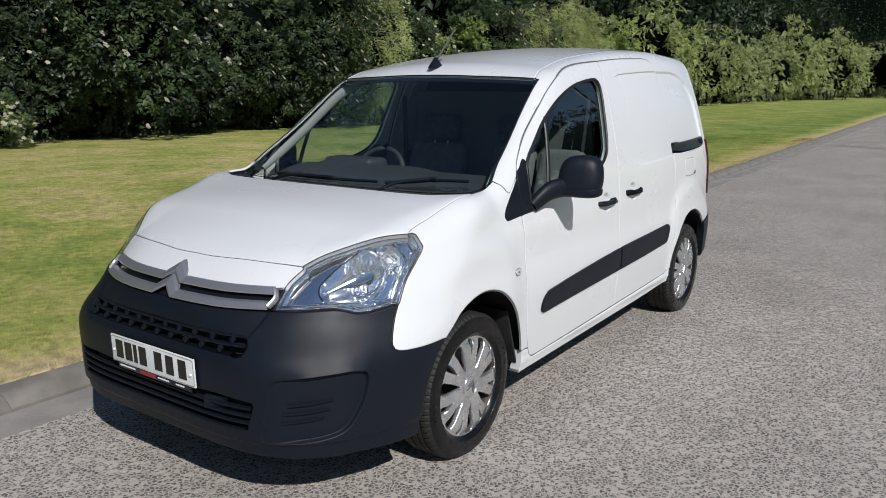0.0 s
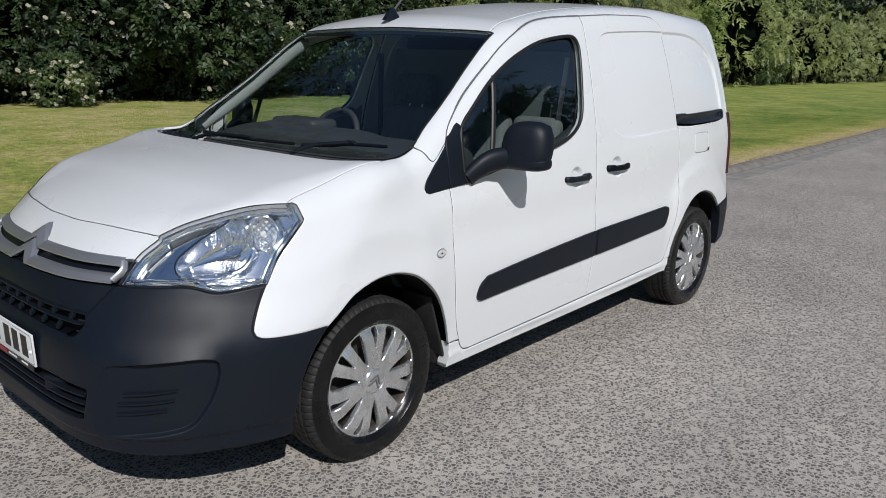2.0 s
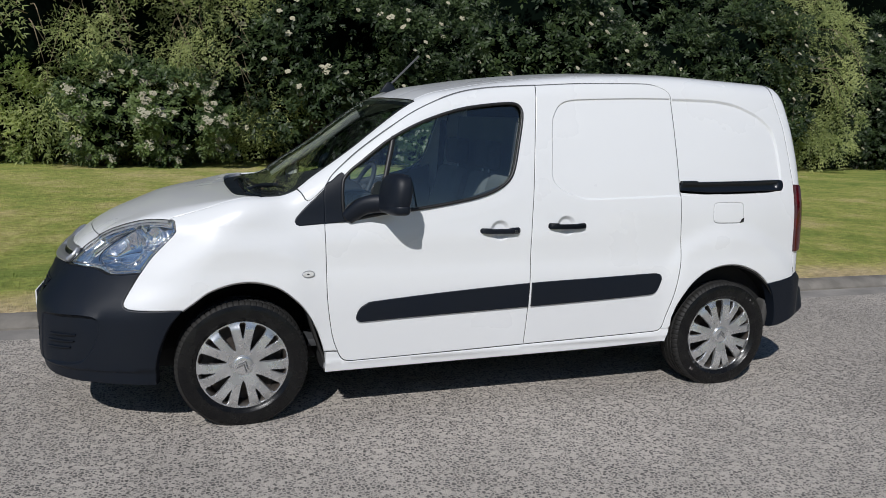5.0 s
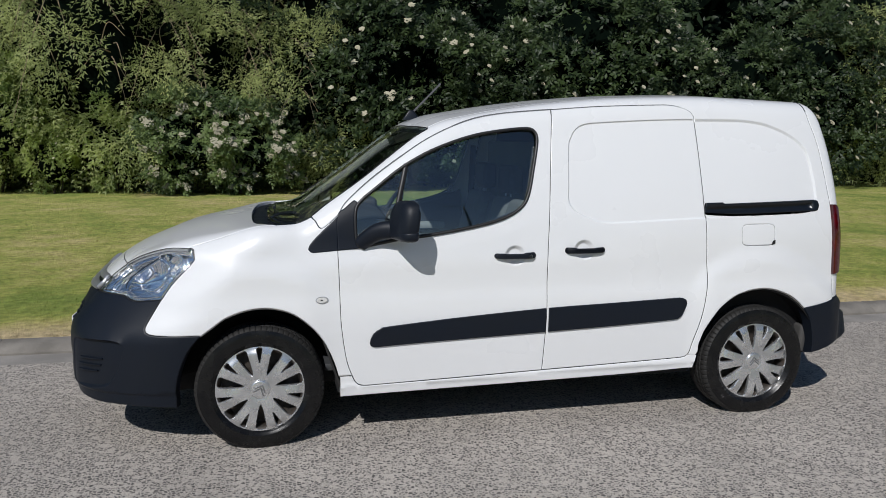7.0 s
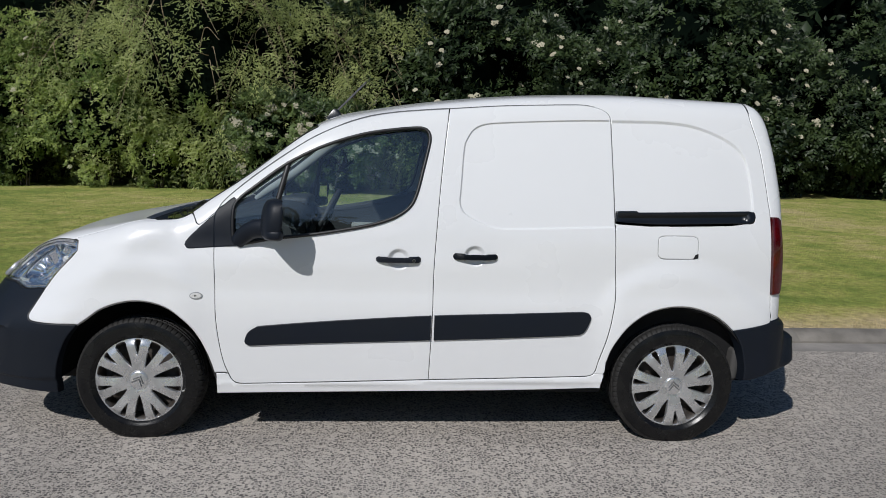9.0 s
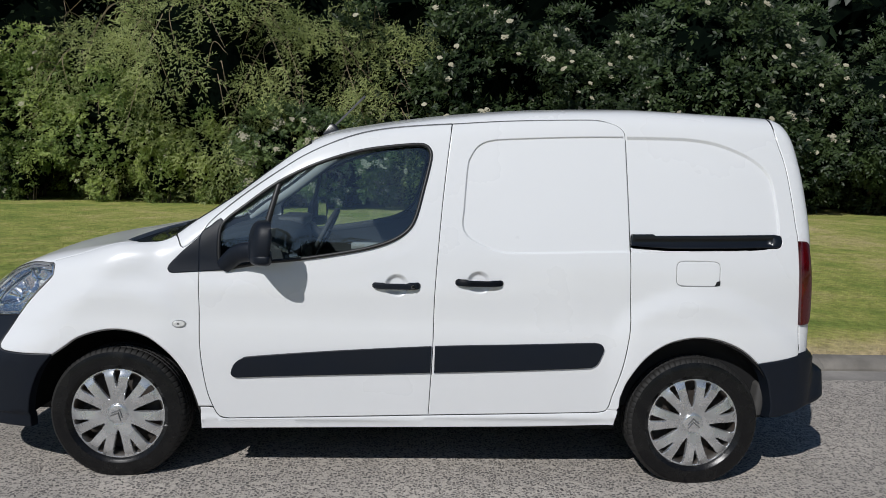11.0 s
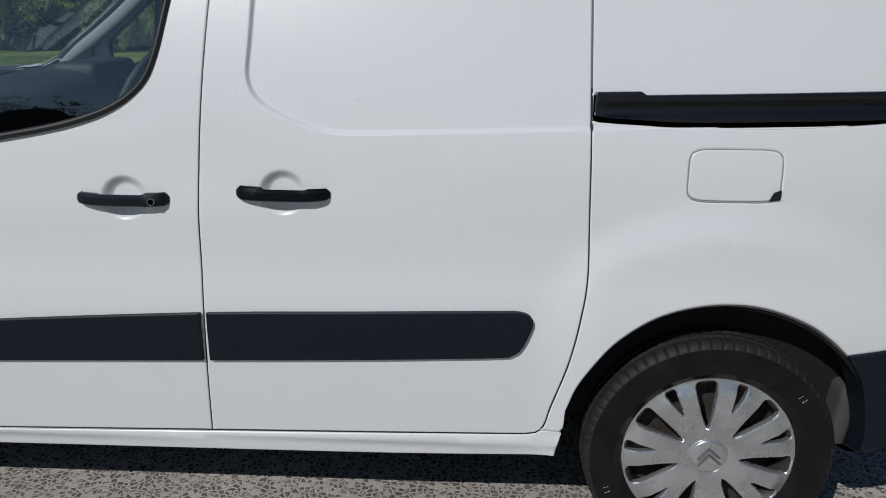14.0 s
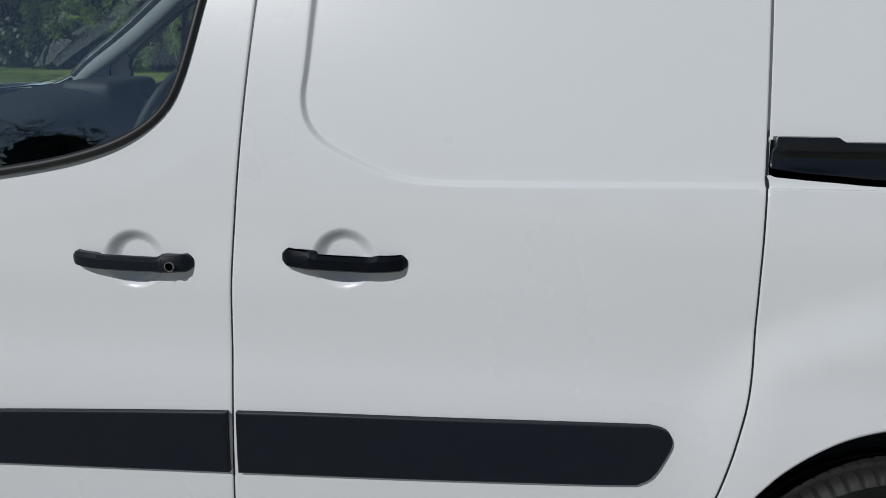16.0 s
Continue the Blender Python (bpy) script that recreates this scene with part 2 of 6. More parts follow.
SIDE = Flat((0, 1, 0), (1, 0, 0), (0, 0, 1))
TOP = Flat((0, 0, -1), (1, 0, 0), (0, 1, 0))
BACK = Flat((-1, 0, 0), (0, 1, 0), (0, 0, 1))
SLANT = Flat((0, .75, -.6614), (1, 0, 0), (0, .6614, .75))
NOSE = Round(-.1, .85)


def on_skin(view, uv):
    o, w = view.rays(np.asarray(uv, float))
    return cast(o, w, 4.0, 160)


def run(view, pts, ds=.015):
    """A smooth line drawn on the skin, as 3D points."""
    return on_skin(view, spline(pts, ds))


def ring(view, pts, ds=.015):
    return on_skin(view, spline(pts, ds, closed=True))


def shape_normals(view, P, o, w, V, sink, eps=.0008):
    """The true normal of the pressed skin at each point, and its two tangents."""
    h = 1e-4
    g = np.stack([skin(V + np.eye(3)[i] * h) - skin(V - np.eye(3)[i] * h) for i in range(3)], -1)
    far = ((V - o) * w).sum(1)[:, None]
    gw = (g * w).sum(1)
    gw = np.where(np.abs(gw) < 1e-7, 1e-7, gw)[:, None]
    tans = []
    for e in (np.array([eps, 0]), np.array([0, eps])):
        oa, wa = view.rays(P + e)
        ob, wb = view.rays(P - e)
        a = ((oa - ob) + far * (wa - wb)) / (2 * eps)
        d = -(g * a).sum(1)[:, None] / gw
        if sink is not None:
            d = d + ((sink(P + e) - sink(P - e)) / (2 * eps))[:, None]
        tans.append(a + w * d)
    n = np.cross(*tans)
    n = np.where(((n * w).sum(1) > 0)[:, None], -n, n)
    return n / (np.linalg.norm(n, axis=1)[:, None] + 1e-12), tans[0], tans[1]


def panel(name, material, view, outer, holes=(), grid=.03, gap=.0017, rim=.022, rounded=.004, sink=None, extra=(), lift=0.0, parent=None, label="", mirror=False):
    """A piece of the skin inside an outline (3D loops), with softened edges turned inwards. sink(uv): how deep the skin is pressed in."""
    out2 = inset(view.uv(outer), gap)
    holes2 = [inset(view.uv(h), -gap) for h in holes]
    P, F, loops = fill(out2, holes2, grid, extra, rounded)
    o, w = view.rays(P)
    V = cast(o, w, 4.0, 160)
    deep = np.full(len(P), -lift)
    if sink is not None:
        deep = deep + sink(P)
    if rounded:
        for m in loops:
            deep[m] += .0025
    nrm_v, tan_u, tan_v = shape_normals(view, P, o, w, V, sink)
    V = V + w * deep[:, None]
    # a true outward normal check
    nrm = np.cross(V[F[:, 1]] - V[F[:, 0]], V[F[:, 2]] - V[F[:, 0]])
    flip = (nrm * w[F[:, 0]]).sum(1) > 0
    F = np.where(flip[:, None], F[:, ::-1], F)
    verts, faces = [V], F.tolist()
    n = len(V)
    away = np.zeros((n, 3))
    for j, m in enumerate(loops):
        t = np.roll(P[m], -1, 0) - np.roll(P[m], 1, 0)
        q = P[m]
        area = (q[:, 0] * np.roll(q[:, 1], -1) - q[:, 1] * np.roll(q[:, 0], -1)).sum()
        sgn = (1 if area > 0 else -1) * (1 if j == 0 else -1)
        d = (tan_u[m] * t[:, 1:] - tan_v[m] * t[:, :1]) * sgn
        away[m] = d / (np.linalg.norm(d, axis=1)[:, None] + 1e-12)
        if rounded:
            nrm_v[m] = nrm_v[m] + .8 * away[m]
    nrm_v /= np.linalg.norm(nrm_v, axis=1)[:, None] + 1e-12
    normals = [nrm_v[F.ravel()]]
    if rim:
        c = {}
        for a, b, d in faces:
            for e in ((a, b), (b, d), (d, a)):
                c[e] = 1
        for m in loops:
            verts.append(V[m] + w[m] * rim)
            k = len(m)
            normals.append(np.repeat(away[m], 4, 0))
            for i in range(k):
                a, b = int(m[i]), int(m[(i + 1) % k])
                q = [a, n + i, n + (i + 1) % k, b]
                faces.append(q if (b, a) not in c else q[::-1])
            n += k
    V = np.concatenate(verts)
    obs = [mesh_ob(name, V, faces, material, parent, label, 66)]
    obs[0].data.normals_split_custom_set(np.concatenate(normals).tolist())
    if mirror:
        obs.append(mesh_ob(name, V * (1, -1, 1), [f[::-1] for f in faces], material, parent, label, 66))
        turned = [(a * (1, -1, 1)).reshape(-1, k, 3)[:, ::-1].reshape(-1, 3) for a, k in zip(normals, [3] + [4] * len(loops))]
        obs[1].data.normals_split_custom_set(np.concatenate(turned).tolist())
    return obs


def tube(path, radius, material, name, parent=None, label="", sides=8, closed=False, squash=(1, 1)):
    """A round bar swept along 3D points."""
    p = np.array(path, float)
    k = len(p)
    t = (np.roll(p, -1, 0) - np.roll(p, 1, 0)) if closed else np.gradient(p, axis=0)
    t /= np.linalg.norm(t, axis=1)[:, None] + 1e-12
    ref = np.array([0, 1.0, 0]) if abs(t[:, 1]).mean() < .8 else np.array([1.0, 0, 0])
    a = np.cross(t, ref)
    a /= np.linalg.norm(a, axis=1)[:, None] + 1e-12
    b = np.cross(t, a)
    r = np.broadcast_to(radius, k)
    verts = np.concatenate([p + r[:, None] * (squash[0] * np.cos(s) * a + squash[1] * np.sin(s) * b) for s in np.linspace(0, 2 * np.pi, sides, endpoint=False)])
    faces = []
    for s in range(sides):
        for i in range(k if closed else k - 1):
            j = (i + 1) % k
            faces.append((s * k + i, s * k + j, (s + 1) % sides * k + j, (s + 1) % sides * k + i))
    if not closed:
        faces += [tuple(s * k for s in range(sides)), tuple(s * k + k - 1 for s in range(sides))[::-1]]
    return mesh_ob(name, verts, faces, material, parent, label, 50)


def lathe(profile, n, name, material, parent=None, label="", ripple=None):
    """Turn a profile of (radius, y) about the y axis. ripple(i, j): extra radius at station i, profile point j."""
    pr = np.array(profile, float)
    m = len(pr)
    a = np.linspace(0, 2 * np.pi, n, endpoint=False)
    verts = np.zeros((n, m, 3))
    rad = np.broadcast_to(pr[:, 0], (n, m)).copy()
    if ripple is not None:
        rad += ripple
    verts[..., 0], verts[..., 1], verts[..., 2] = np.cos(a)[:, None] * rad, pr[:, 1], np.sin(a)[:, None] * rad
    faces = [(i * m + j, i * m + j + 1, (i + 1) % n * m + j + 1, (i + 1) % n * m + j) for i in range(n) for j in range(m - 1)]
    return mesh_ob(name, verts.reshape(-1, 3), faces, material, parent, label, 40)


# ---- setting: road, kerb, verge ----
def ground_z(x, y):
    """The lie of the land: level road, verge a little higher, swelling towards the shrubs."""
    k = road_bend(x)
    far = np.clip((y - k - 1.4) / 12, 0, 1)
    back = np.clip((-6.6 + 0 * x - y) / 8, 0, 1)
    v = .065 + .10 * far + .03 * np.sin(x * .31 + y * .2) * far + .4 * back
    on_road = (y < k + 1.42) & (y - k > -6.1)
    return np.where(on_road, -.05, v)


def road_bend(x):
    """The kerb curves gently, then runs straight on."""
    x = np.maximum(np.asarray(x, float), 0)
    m = np.minimum(x, 16)
    return .0011 * m * (2 * x - m)


def grid_mesh(name, xs, ys, zfun, material, **tags):
    X, Y = np.meshgrid(xs, ys, indexing="ij")
    Yb = Y + road_bend(X)
    V = np.stack([X, Yb, zfun(X, Y, Yb)], -1).reshape(-1, 3)
    n = len(ys)
    F = [(i * n + j, (i + 1) * n + j, (i + 1) * n + j + 1, i * n + j + 1) for i in range(len(xs) - 1) for j in range(n - 1)]
    return tagged(mesh_ob(name, V, F, material, None, "", 60), **tags)


# ---- the van's outer skin: one smooth closed form, x to the rear, y across, z up ----
def table(xs, ys):
    """A smooth curve through a few stations."""
    xs, ys = np.array(xs, float), np.array(ys, float)
    d = np.diff(ys) / np.diff(xs)
    m = np.r_[d[0], (d[1:] + d[:-1]) / 2, d[-1]]
    m[1:-1][d[1:] * d[:-1] <= 0] = 0

    def at(x):
        x = np.clip(np.asarray(x, float), xs[0], xs[-1])
        i = np.clip(np.searchsorted(xs, x) - 1, 0, len(xs) - 2)
        h = xs[i + 1] - xs[i]
        t = (x - xs[i]) / h
        return (ys[i] * (1 + 2 * t) * (1 - t) ** 2 + h * m[i] * t * (1 - t) ** 2
                + ys[i + 1] * t * t * (3 - 2 * t) + h * m[i + 1] * t * t * (t - 1))
    return at


TOP_Z = table([-1.1, -.86, -.78, -.72, -.68, -.5, -.41, -.18, 0, .12, .2, .36, .52, .68, .84, .95, 1.1, 1.44, 1.86, 2.16, 2.47, 2.78, 3.12, 3.5],
              [.66, .81, .86, .897, .914, 1.002, 1.042, 1.090, 1.111, 1.113, 1.134, 1.262, 1.393, 1.515, 1.625, 1.672, 1.703, 1.757, 1.8, 1.816, 1.823, 1.815, 1.803, 1.79])
CROWN = table([-.9, -.7, -.4, -.2, .1, .3, .6, .87, 1.2, 3.4], [.11, .02, .060, .045, -.004, .05, .13, .115, .105, .10])
SIDE_Y = table([.1, .2, .28, .35, .5, .6, .66, .72, .78, .86, .95, 1.05, 1.19, 1.45, 1.69, 1.8, 1.95],
               [.835, .848, .862, .87, .882, .8865, .886, .8815, .8745, .8715, .8705, .866, .843, .774, .694, .66, .60])
NOSE_X = table([.15, .22, .3, .45, .6, .68, .76, .85, .92, 1.2], [-.9, -.935, -.955, -.962, -.955, -.915, -.865, -.79, -.75, -.7])
TAIL_X = table([.2, .45, .6, .85, 1.2, 1.4, 1.55, 1.7, 1.85], [3.335, 3.362, 3.362, 3.36, 3.34, 3.31, 3.28, 3.235, 3.15])


def smax(a, b, k):
    h = np.maximum(k - np.abs(a - b), 0) / k
    return np.maximum(a, b) + h * h * k / 4


def step(a, b, x):
    t = np.clip((x - a) / (b - a), 0, 1)
    return t * t * (3 - 2 * t)


def skin(p):
    """Below nought inside the body, above it outside."""
    x, y, z = p[..., 0], np.abs(p[..., 1]), p[..., 2]
    bow = x + .042 * np.clip(1 - (y / .5) ** 2, 0, 1) * step(-.35, -.65, x) * step(.62, .76, z)      # the middle of the nose stands forward
    slope = 0.8 - 0.17 * step(.12, .22, x) + 0.3 * step(.8, 1.1, x)
    top = (z - TOP_Z(bow) + CROWN(bow) * y * y) * slope
    flare = 0.019 * (1 - step(.55, .67, np.hypot(x, z - .31))) * (1 - step(.2, .42, x)) + 0.019 * (1 - step(.55, .67, np.hypot(x - 2.728, z - .31))) * step(2.28, 2.46, x)
    side = y - SIDE_Y(z) - flare + 0.012 * np.maximum(0, x - 2.4) ** 2 + 0.10 * np.maximum(0, x - 2.64) ** 2 + (.012 + .023 * step(.55, .8, z)) * np.clip(-x / .6, 0, 1) ** 2 + 0.012 * step(.9, 1.3, z) * step(1.8, 3.2, x)
    side = side + (.013 + .012 * step(.9, .3, x)) * step(.88, 1.05, z) * step(2.3, 1.5, x) * step(-.05, .25, x)      # the cab narrows upwards and forwards
    full = 1 - step(.55, .74, z)
    front = (NOSE_X(z) + (0.58 - .10 * full) * (y / .9) ** (4 + full) - bow) * 0.8
    tail = (x - TAIL_X(z) + 0.09 * (y / .85) ** 6) * 0.9
    soft = .21 - .12 * step(-.3, .12, x)      # the wings' shoulders are rounder than the cowl's corners
    return smax(smax(smax(top, side, soft), front, .10), tail, .05)


def cast(origin, way, far=2.6, n=90):
    """Where rays from outside first meet the skin."""
    origin, way = np.broadcast_arrays(np.asarray(origin, float), np.asarray(way, float))
    ds = np.linspace(0, far, n)
    f = np.stack([skin(origin + d * way) for d in ds])
    i = np.argmax(f < 0, axis=0)
    lo, hi = ds[np.maximum(i - 1, 0)], ds[i]
    for _ in range(24):
        mid = (lo + hi) / 2
        out = skin(origin + mid[..., None] * way) > 0
        lo, hi = np.where(out, mid, lo), np.where(out, hi, mid)
    return origin + hi[..., None] * way


def asphalt_mat():
    m = bpy.data.materials.new("chipped_asphalt")
    m.use_nodes = True
    n, l = m.node_tree.nodes, m.node_tree.links
    b = n["Principled BSDF"]
    b.inputs["Roughness"].default_value = .8
    tc = n.new("ShaderNodeTexCoord").outputs["Object"]
    warp = n.new("ShaderNodeTexNoise")
    warp.inputs["Scale"].default_value = 48
    l.new(tc, warp.inputs["Vector"])
    add = n.new("ShaderNodeVectorMath")
    add.operation = "MULTIPLY_ADD"
    l.new(warp.outputs["Color"], add.inputs[0])
    add.inputs[1].default_value = (.018, .018, .018)
    l.new(tc, add.inputs[2])
    cells = n.new("ShaderNodeTexVoronoi")
    cells.inputs["Scale"].default_value = 54
    l.new(add.outputs[0], cells.inputs["Vector"])
    sep = n.new("ShaderNodeSeparateColor")
    l.new(cells.outputs["Color"], sep.inputs[0])
    edges = n.new("ShaderNodeTexVoronoi")
    edges.feature = "DISTANCE_TO_EDGE"
    edges.inputs["Scale"].default_value = 54
    l.new(add.outputs[0], edges.inputs["Vector"])
    # a stone shows in most cells, with crevice shade round it put in the colour
    has = n.new("ShaderNodeMapRange")
    has.inputs["From Min"].default_value, has.inputs["From Max"].default_value = .15, .20
    l.new(sep.outputs[0], has.inputs["Value"])
    body = n.new("ShaderNodeMapRange")
    body.interpolation_type = "SMOOTHSTEP"
    body.inputs["From Min"].default_value, body.inputs["From Max"].default_value = .12, .19
    l.new(edges.outputs["Distance"], body.inputs["Value"])
    stone = n.new("ShaderNodeMath")
    stone.operation = "MULTIPLY"
    l.new(has.outputs[0], stone.inputs[0]), l.new(body.outputs[0], stone.inputs[1])
    crevice_shade = n.new("ShaderNodeMapRange")
    crevice_shade.inputs["From Min"].default_value, crevice_shade.inputs["From Max"].default_value = .02, .10
    crevice_shade.inputs["To Min"].default_value, crevice_shade.inputs["To Max"].default_value = .92, 1.0
    l.new(edges.outputs["Distance"], crevice_shade.inputs["Value"])
    rim = n.new("ShaderNodeMix")
    rim.inputs["A"].default_value = 1.0
    l.new(has.outputs[0], rim.inputs["Factor"]), l.new(crevice_shade.outputs[0], rim.inputs["B"])
    tone = n.new("ShaderNodeValToRGB")
    e = tone.color_ramp.elements
    e[0].color, e[1].color = (.110, .102, .095, 1), (.32, .298, .27, 1)
    for at, c in ((.45, (.165, .152, .141, 1)), (.85, (.245, .225, .205, 1))):
        k = tone.color_ramp.elements.new(at)
        k.color = c
    l.new(sep.outputs[1], tone.inputs[0])
    fine = n.new("ShaderNodeTexNoise")
    fine.inputs["Scale"].default_value, fine.inputs["Detail"].default_value = 260, 6
    l.new(tc, fine.inputs["Vector"])
    binder = n.new("ShaderNodeMix")
    binder.data_type = "RGBA"
    binder.inputs["A"].default_value, binder.inputs["B"].default_value = (.33, .303, .270, 1), (.70, .635, .56, 1)
    gritty = n.new("ShaderNodeMapRange")
    gritty.inputs["From Min"].default_value, gritty.inputs["From Max"].default_value = .33, .67
    l.new(fine.outputs["Fac"], gritty.inputs["Value"]), l.new(gritty.outputs[0], binder.inputs["Factor"])
    wide = n.new("ShaderNodeTexNoise")
    wide.inputs["Scale"].default_value, wide.inputs["Detail"].default_value = .9, 6
    l.new(tc, wide.inputs["Vector"])
    mix = n.new("ShaderNodeMix")
    mix.data_type = "RGBA"
    l.new(stone.outputs[0], mix.inputs["Factor"]), l.new(binder.outputs["Result"], mix.inputs["A"]), l.new(tone.outputs[0], mix.inputs["B"])
    dirt = n.new("ShaderNodeMapRange")
    dirt.inputs["From Min"].default_value, dirt.inputs["From Max"].default_value = .3, .7
    dirt.inputs["To Min"].default_value, dirt.inputs["To Max"].default_value = .86, 1.10
    l.new(wide.outputs["Fac"], dirt.inputs["Value"])
    both_ = n.new("ShaderNodeMath")
    both_.operation = "MULTIPLY"
    l.new(dirt.outputs[0], both_.inputs[0]), l.new(rim.outputs[0], both_.inputs[1])
    mul = n.new("ShaderNodeVectorMath")
    mul.operation = "SCALE"
    l.new(mix.outputs["Result"], mul.inputs[0]), l.new(both_.outputs[0], mul.inputs["Scale"])
    l.new(mul.outputs[0], b.inputs["Base Color"])
    bp = n.new("ShaderNodeBump")
    bp.inputs["Strength"].default_value, bp.inputs["Distance"].default_value = 1.0, .010
    hsum = n.new("ShaderNodeMath")
    hsum.operation = "MULTIPLY_ADD"
    l.new(fine.outputs["Fac"], hsum.inputs[0])
    hsum.inputs[1].default_value = .35
    l.new(stone.outputs[0], hsum.inputs[2])
    l.new(hsum.outputs[0], bp.inputs["Height"]), l.new(bp.outputs[0], b.inputs["Normal"])
    return m


def grass_mat(name, near_kerb):
    """Mown turf: green with straw-coloured patches, burnt along the kerb (near_kerb: by the distance from it)."""
    m = bpy.data.materials.new(name)
    m.use_nodes = True
    n, l = m.node_tree.nodes, m.node_tree.links
    b = n["Principled BSDF"]
    b.inputs["Roughness"].default_value = .9
    b.inputs["Specular IOR Level"].default_value = .2
    geo = n.new("ShaderNodeNewGeometry")
    pos = geo.outputs["Position"]
    sep = n.new("ShaderNodeSeparateXYZ")
    l.new(pos, sep.inputs[0])
    a, c, f = (n.new("ShaderNodeTexNoise") for _ in range(3))
    for t, s, d in ((a, .55, 5), (c, 2.6, 6), (f, 110, 4)):
        t.inputs["Scale"].default_value, t.inputs["Detail"].default_value = s, d
        l.new(pos, t.inputs["Vector"])

    def math(op, p, q, r=None):
        k = n.new("ShaderNodeMath")
        k.operation = op
        for i, v in enumerate((p, q, r)):
            if v is None:
                continue
            if isinstance(v, (int, float)):
                k.inputs[i].default_value = v
            else:
                l.new(v, k.inputs[i])
        return k.outputs[0]
    dry = math("ADD", math("MULTIPLY", a.outputs["Fac"], 1.1), math("MULTIPLY", c.outputs["Fac"], .9))
    edge = n.new("ShaderNodeMapRange")
    edge.inputs["From Min"].default_value, edge.inputs["From Max"].default_value = 1.35, 2.3
    edge.inputs["To Min"].default_value, edge.inputs["To Max"].default_value = .75 if near_kerb else 0, 0
    ahead = math("MAXIMUM", sep.outputs[0], 0.0)
    curved = math("MINIMUM", ahead, 16.0)
    bent = math("SUBTRACT", sep.outputs[1], math("MULTIPLY", math("MULTIPLY", curved, math("SUBTRACT", math("MULTIPLY", ahead, 2.0), curved)), .0011))
    bent = math("ABSOLUTE", bent, 0.0)
    l.new(bent, edge.inputs["Value"])
    mid = n.new("ShaderNodeMapRange")
    mid.inputs["From Min"].default_value, mid.inputs["From Max"].default_value = 2.2, 7.0
    mid.inputs["To Min"].default_value, mid.inputs["To Max"].default_value = -.05, .12
    l.new(bent, mid.inputs["Value"])
    far = n.new("ShaderNodeMapRange")     # the stretch behind the van is greener
    far.inputs["From Min"].default_value, far.inputs["From Max"].default_value = 9, 22
    far.inputs["To Min"].default_value, far.inputs["To Max"].default_value = 0, -.22
    l.new(sep.outputs[0], far.inputs["Value"])
    fore = n.new("ShaderNodeMapRange")     # and so is the stretch ahead of it
    fore.inputs["From Min"].default_value, fore.inputs["From Max"].default_value = -1, -9
    fore.inputs["To Min"].default_value, fore.inputs["To Max"].default_value = 0, -.24
    l.new(sep.outputs[0], fore.inputs["Value"])
    dry = math("ADD", math("ADD", math("ADD", math("ADD", dry, edge.outputs[0]), mid.outputs[0]), far.outputs[0]), fore.outputs[0])
    dry = math("ADD", dry, math("MULTIPLY", math("SUBTRACT", f.outputs["Fac"], .5), 1.0))
    ramp = n.new("ShaderNodeValToRGB")
    e = ramp.color_ramp.elements
    e[0].position, e[0].color = .30, (.125, .20, .035, 1)
    e[1].position, e[1].color = .95, (.58, .47, .28, 1)
    for at, col in ((.48, (.24, .30, .07, 1)), (.60, (.36, .375, .095, 1)), (.74, (.52, .45, .19, 1))):
        k = ramp.color_ramp.elements.new(at)
        k.color = col
    l.new(math("MULTIPLY_ADD", dry, .56, .02), ramp.inputs[0])
    tufts = n.new("ShaderNodeTexNoise")
    tufts.inputs["Scale"].default_value, tufts.inputs["Detail"].default_value = 13, 7
    l.new(pos, tufts.inputs["Vector"])
    shade = n.new("ShaderNodeMapRange")
    shade.inputs["From Min"].default_value, shade.inputs["From Max"].default_value = .32, .68
    shade.inputs["To Min"].default_value, shade.inputs["To Max"].default_value = .68, 1.2
    l.new(tufts.outputs["Fac"], shade.inputs["Value"])
    tone = n.new("ShaderNodeVectorMath")
    tone.operation = "SCALE"
    l.new(ramp.outputs[0], tone.inputs[0]), l.new(shade.outputs[0], tone.inputs["Scale"])
    l.new(tone.outputs[0], b.inputs["Base Color"])
    bp = n.new("ShaderNodeBump")
    bp.inputs["Strength"].default_value, bp.inputs["Distance"].default_value = .8, .02
    l.new(f.outputs["Fac"], bp.inputs["Height"]), l.new(bp.outputs[0], b.inputs["Normal"])
    return m


ASPHALT = asphalt_mat()
CHANNEL = mat("smooth_channel", (.41, .38, .345), .85, vary=.7, vary_scale=3, other=(.24, .225, .205), grain=.8, bump=1.0, bump_scale=130, coord="Object")
KERB = mat("kerb_concrete", (.26, .24, .21), .9, vary=.8, vary_scale=5, other=(.15, .138, .12), grain=.5, bump=.8, bump_scale=150)
TURF = grass_mat("turf", True)
BLADE = grass_mat("grass_blade", True)

far_x = np.r_[-600, -300, -150, -80, np.arange(-50, 60, 1.0), np.arange(60, 140, 4.0), 160, 220, 300, 450, 700]
ground = grid_mesh("ground", far_x, np.r_[-700, -400, -200, -100, -50, -30, -20, -14, -10, -8, -6.6, -6.12, -6.08, -2, 1.38, 1.44, np.arange(1.7, 16, .6), 18, 22, 30, 45, 80, 150, 300, 700],
                   lambda X, Y, Yb: ground_z(X, Yb), TURF, label="mown roadside grass with dry straw patches", category="grass", kind="structure")
road = grid_mesh("road", far_x, np.r_[-6.1, -5, -3, -1, 0, .55, .92], lambda X, Y, Yb: 0 * X, ASPHALT, label="grey chip-dressed asphalt road", category="road", kind="structure")
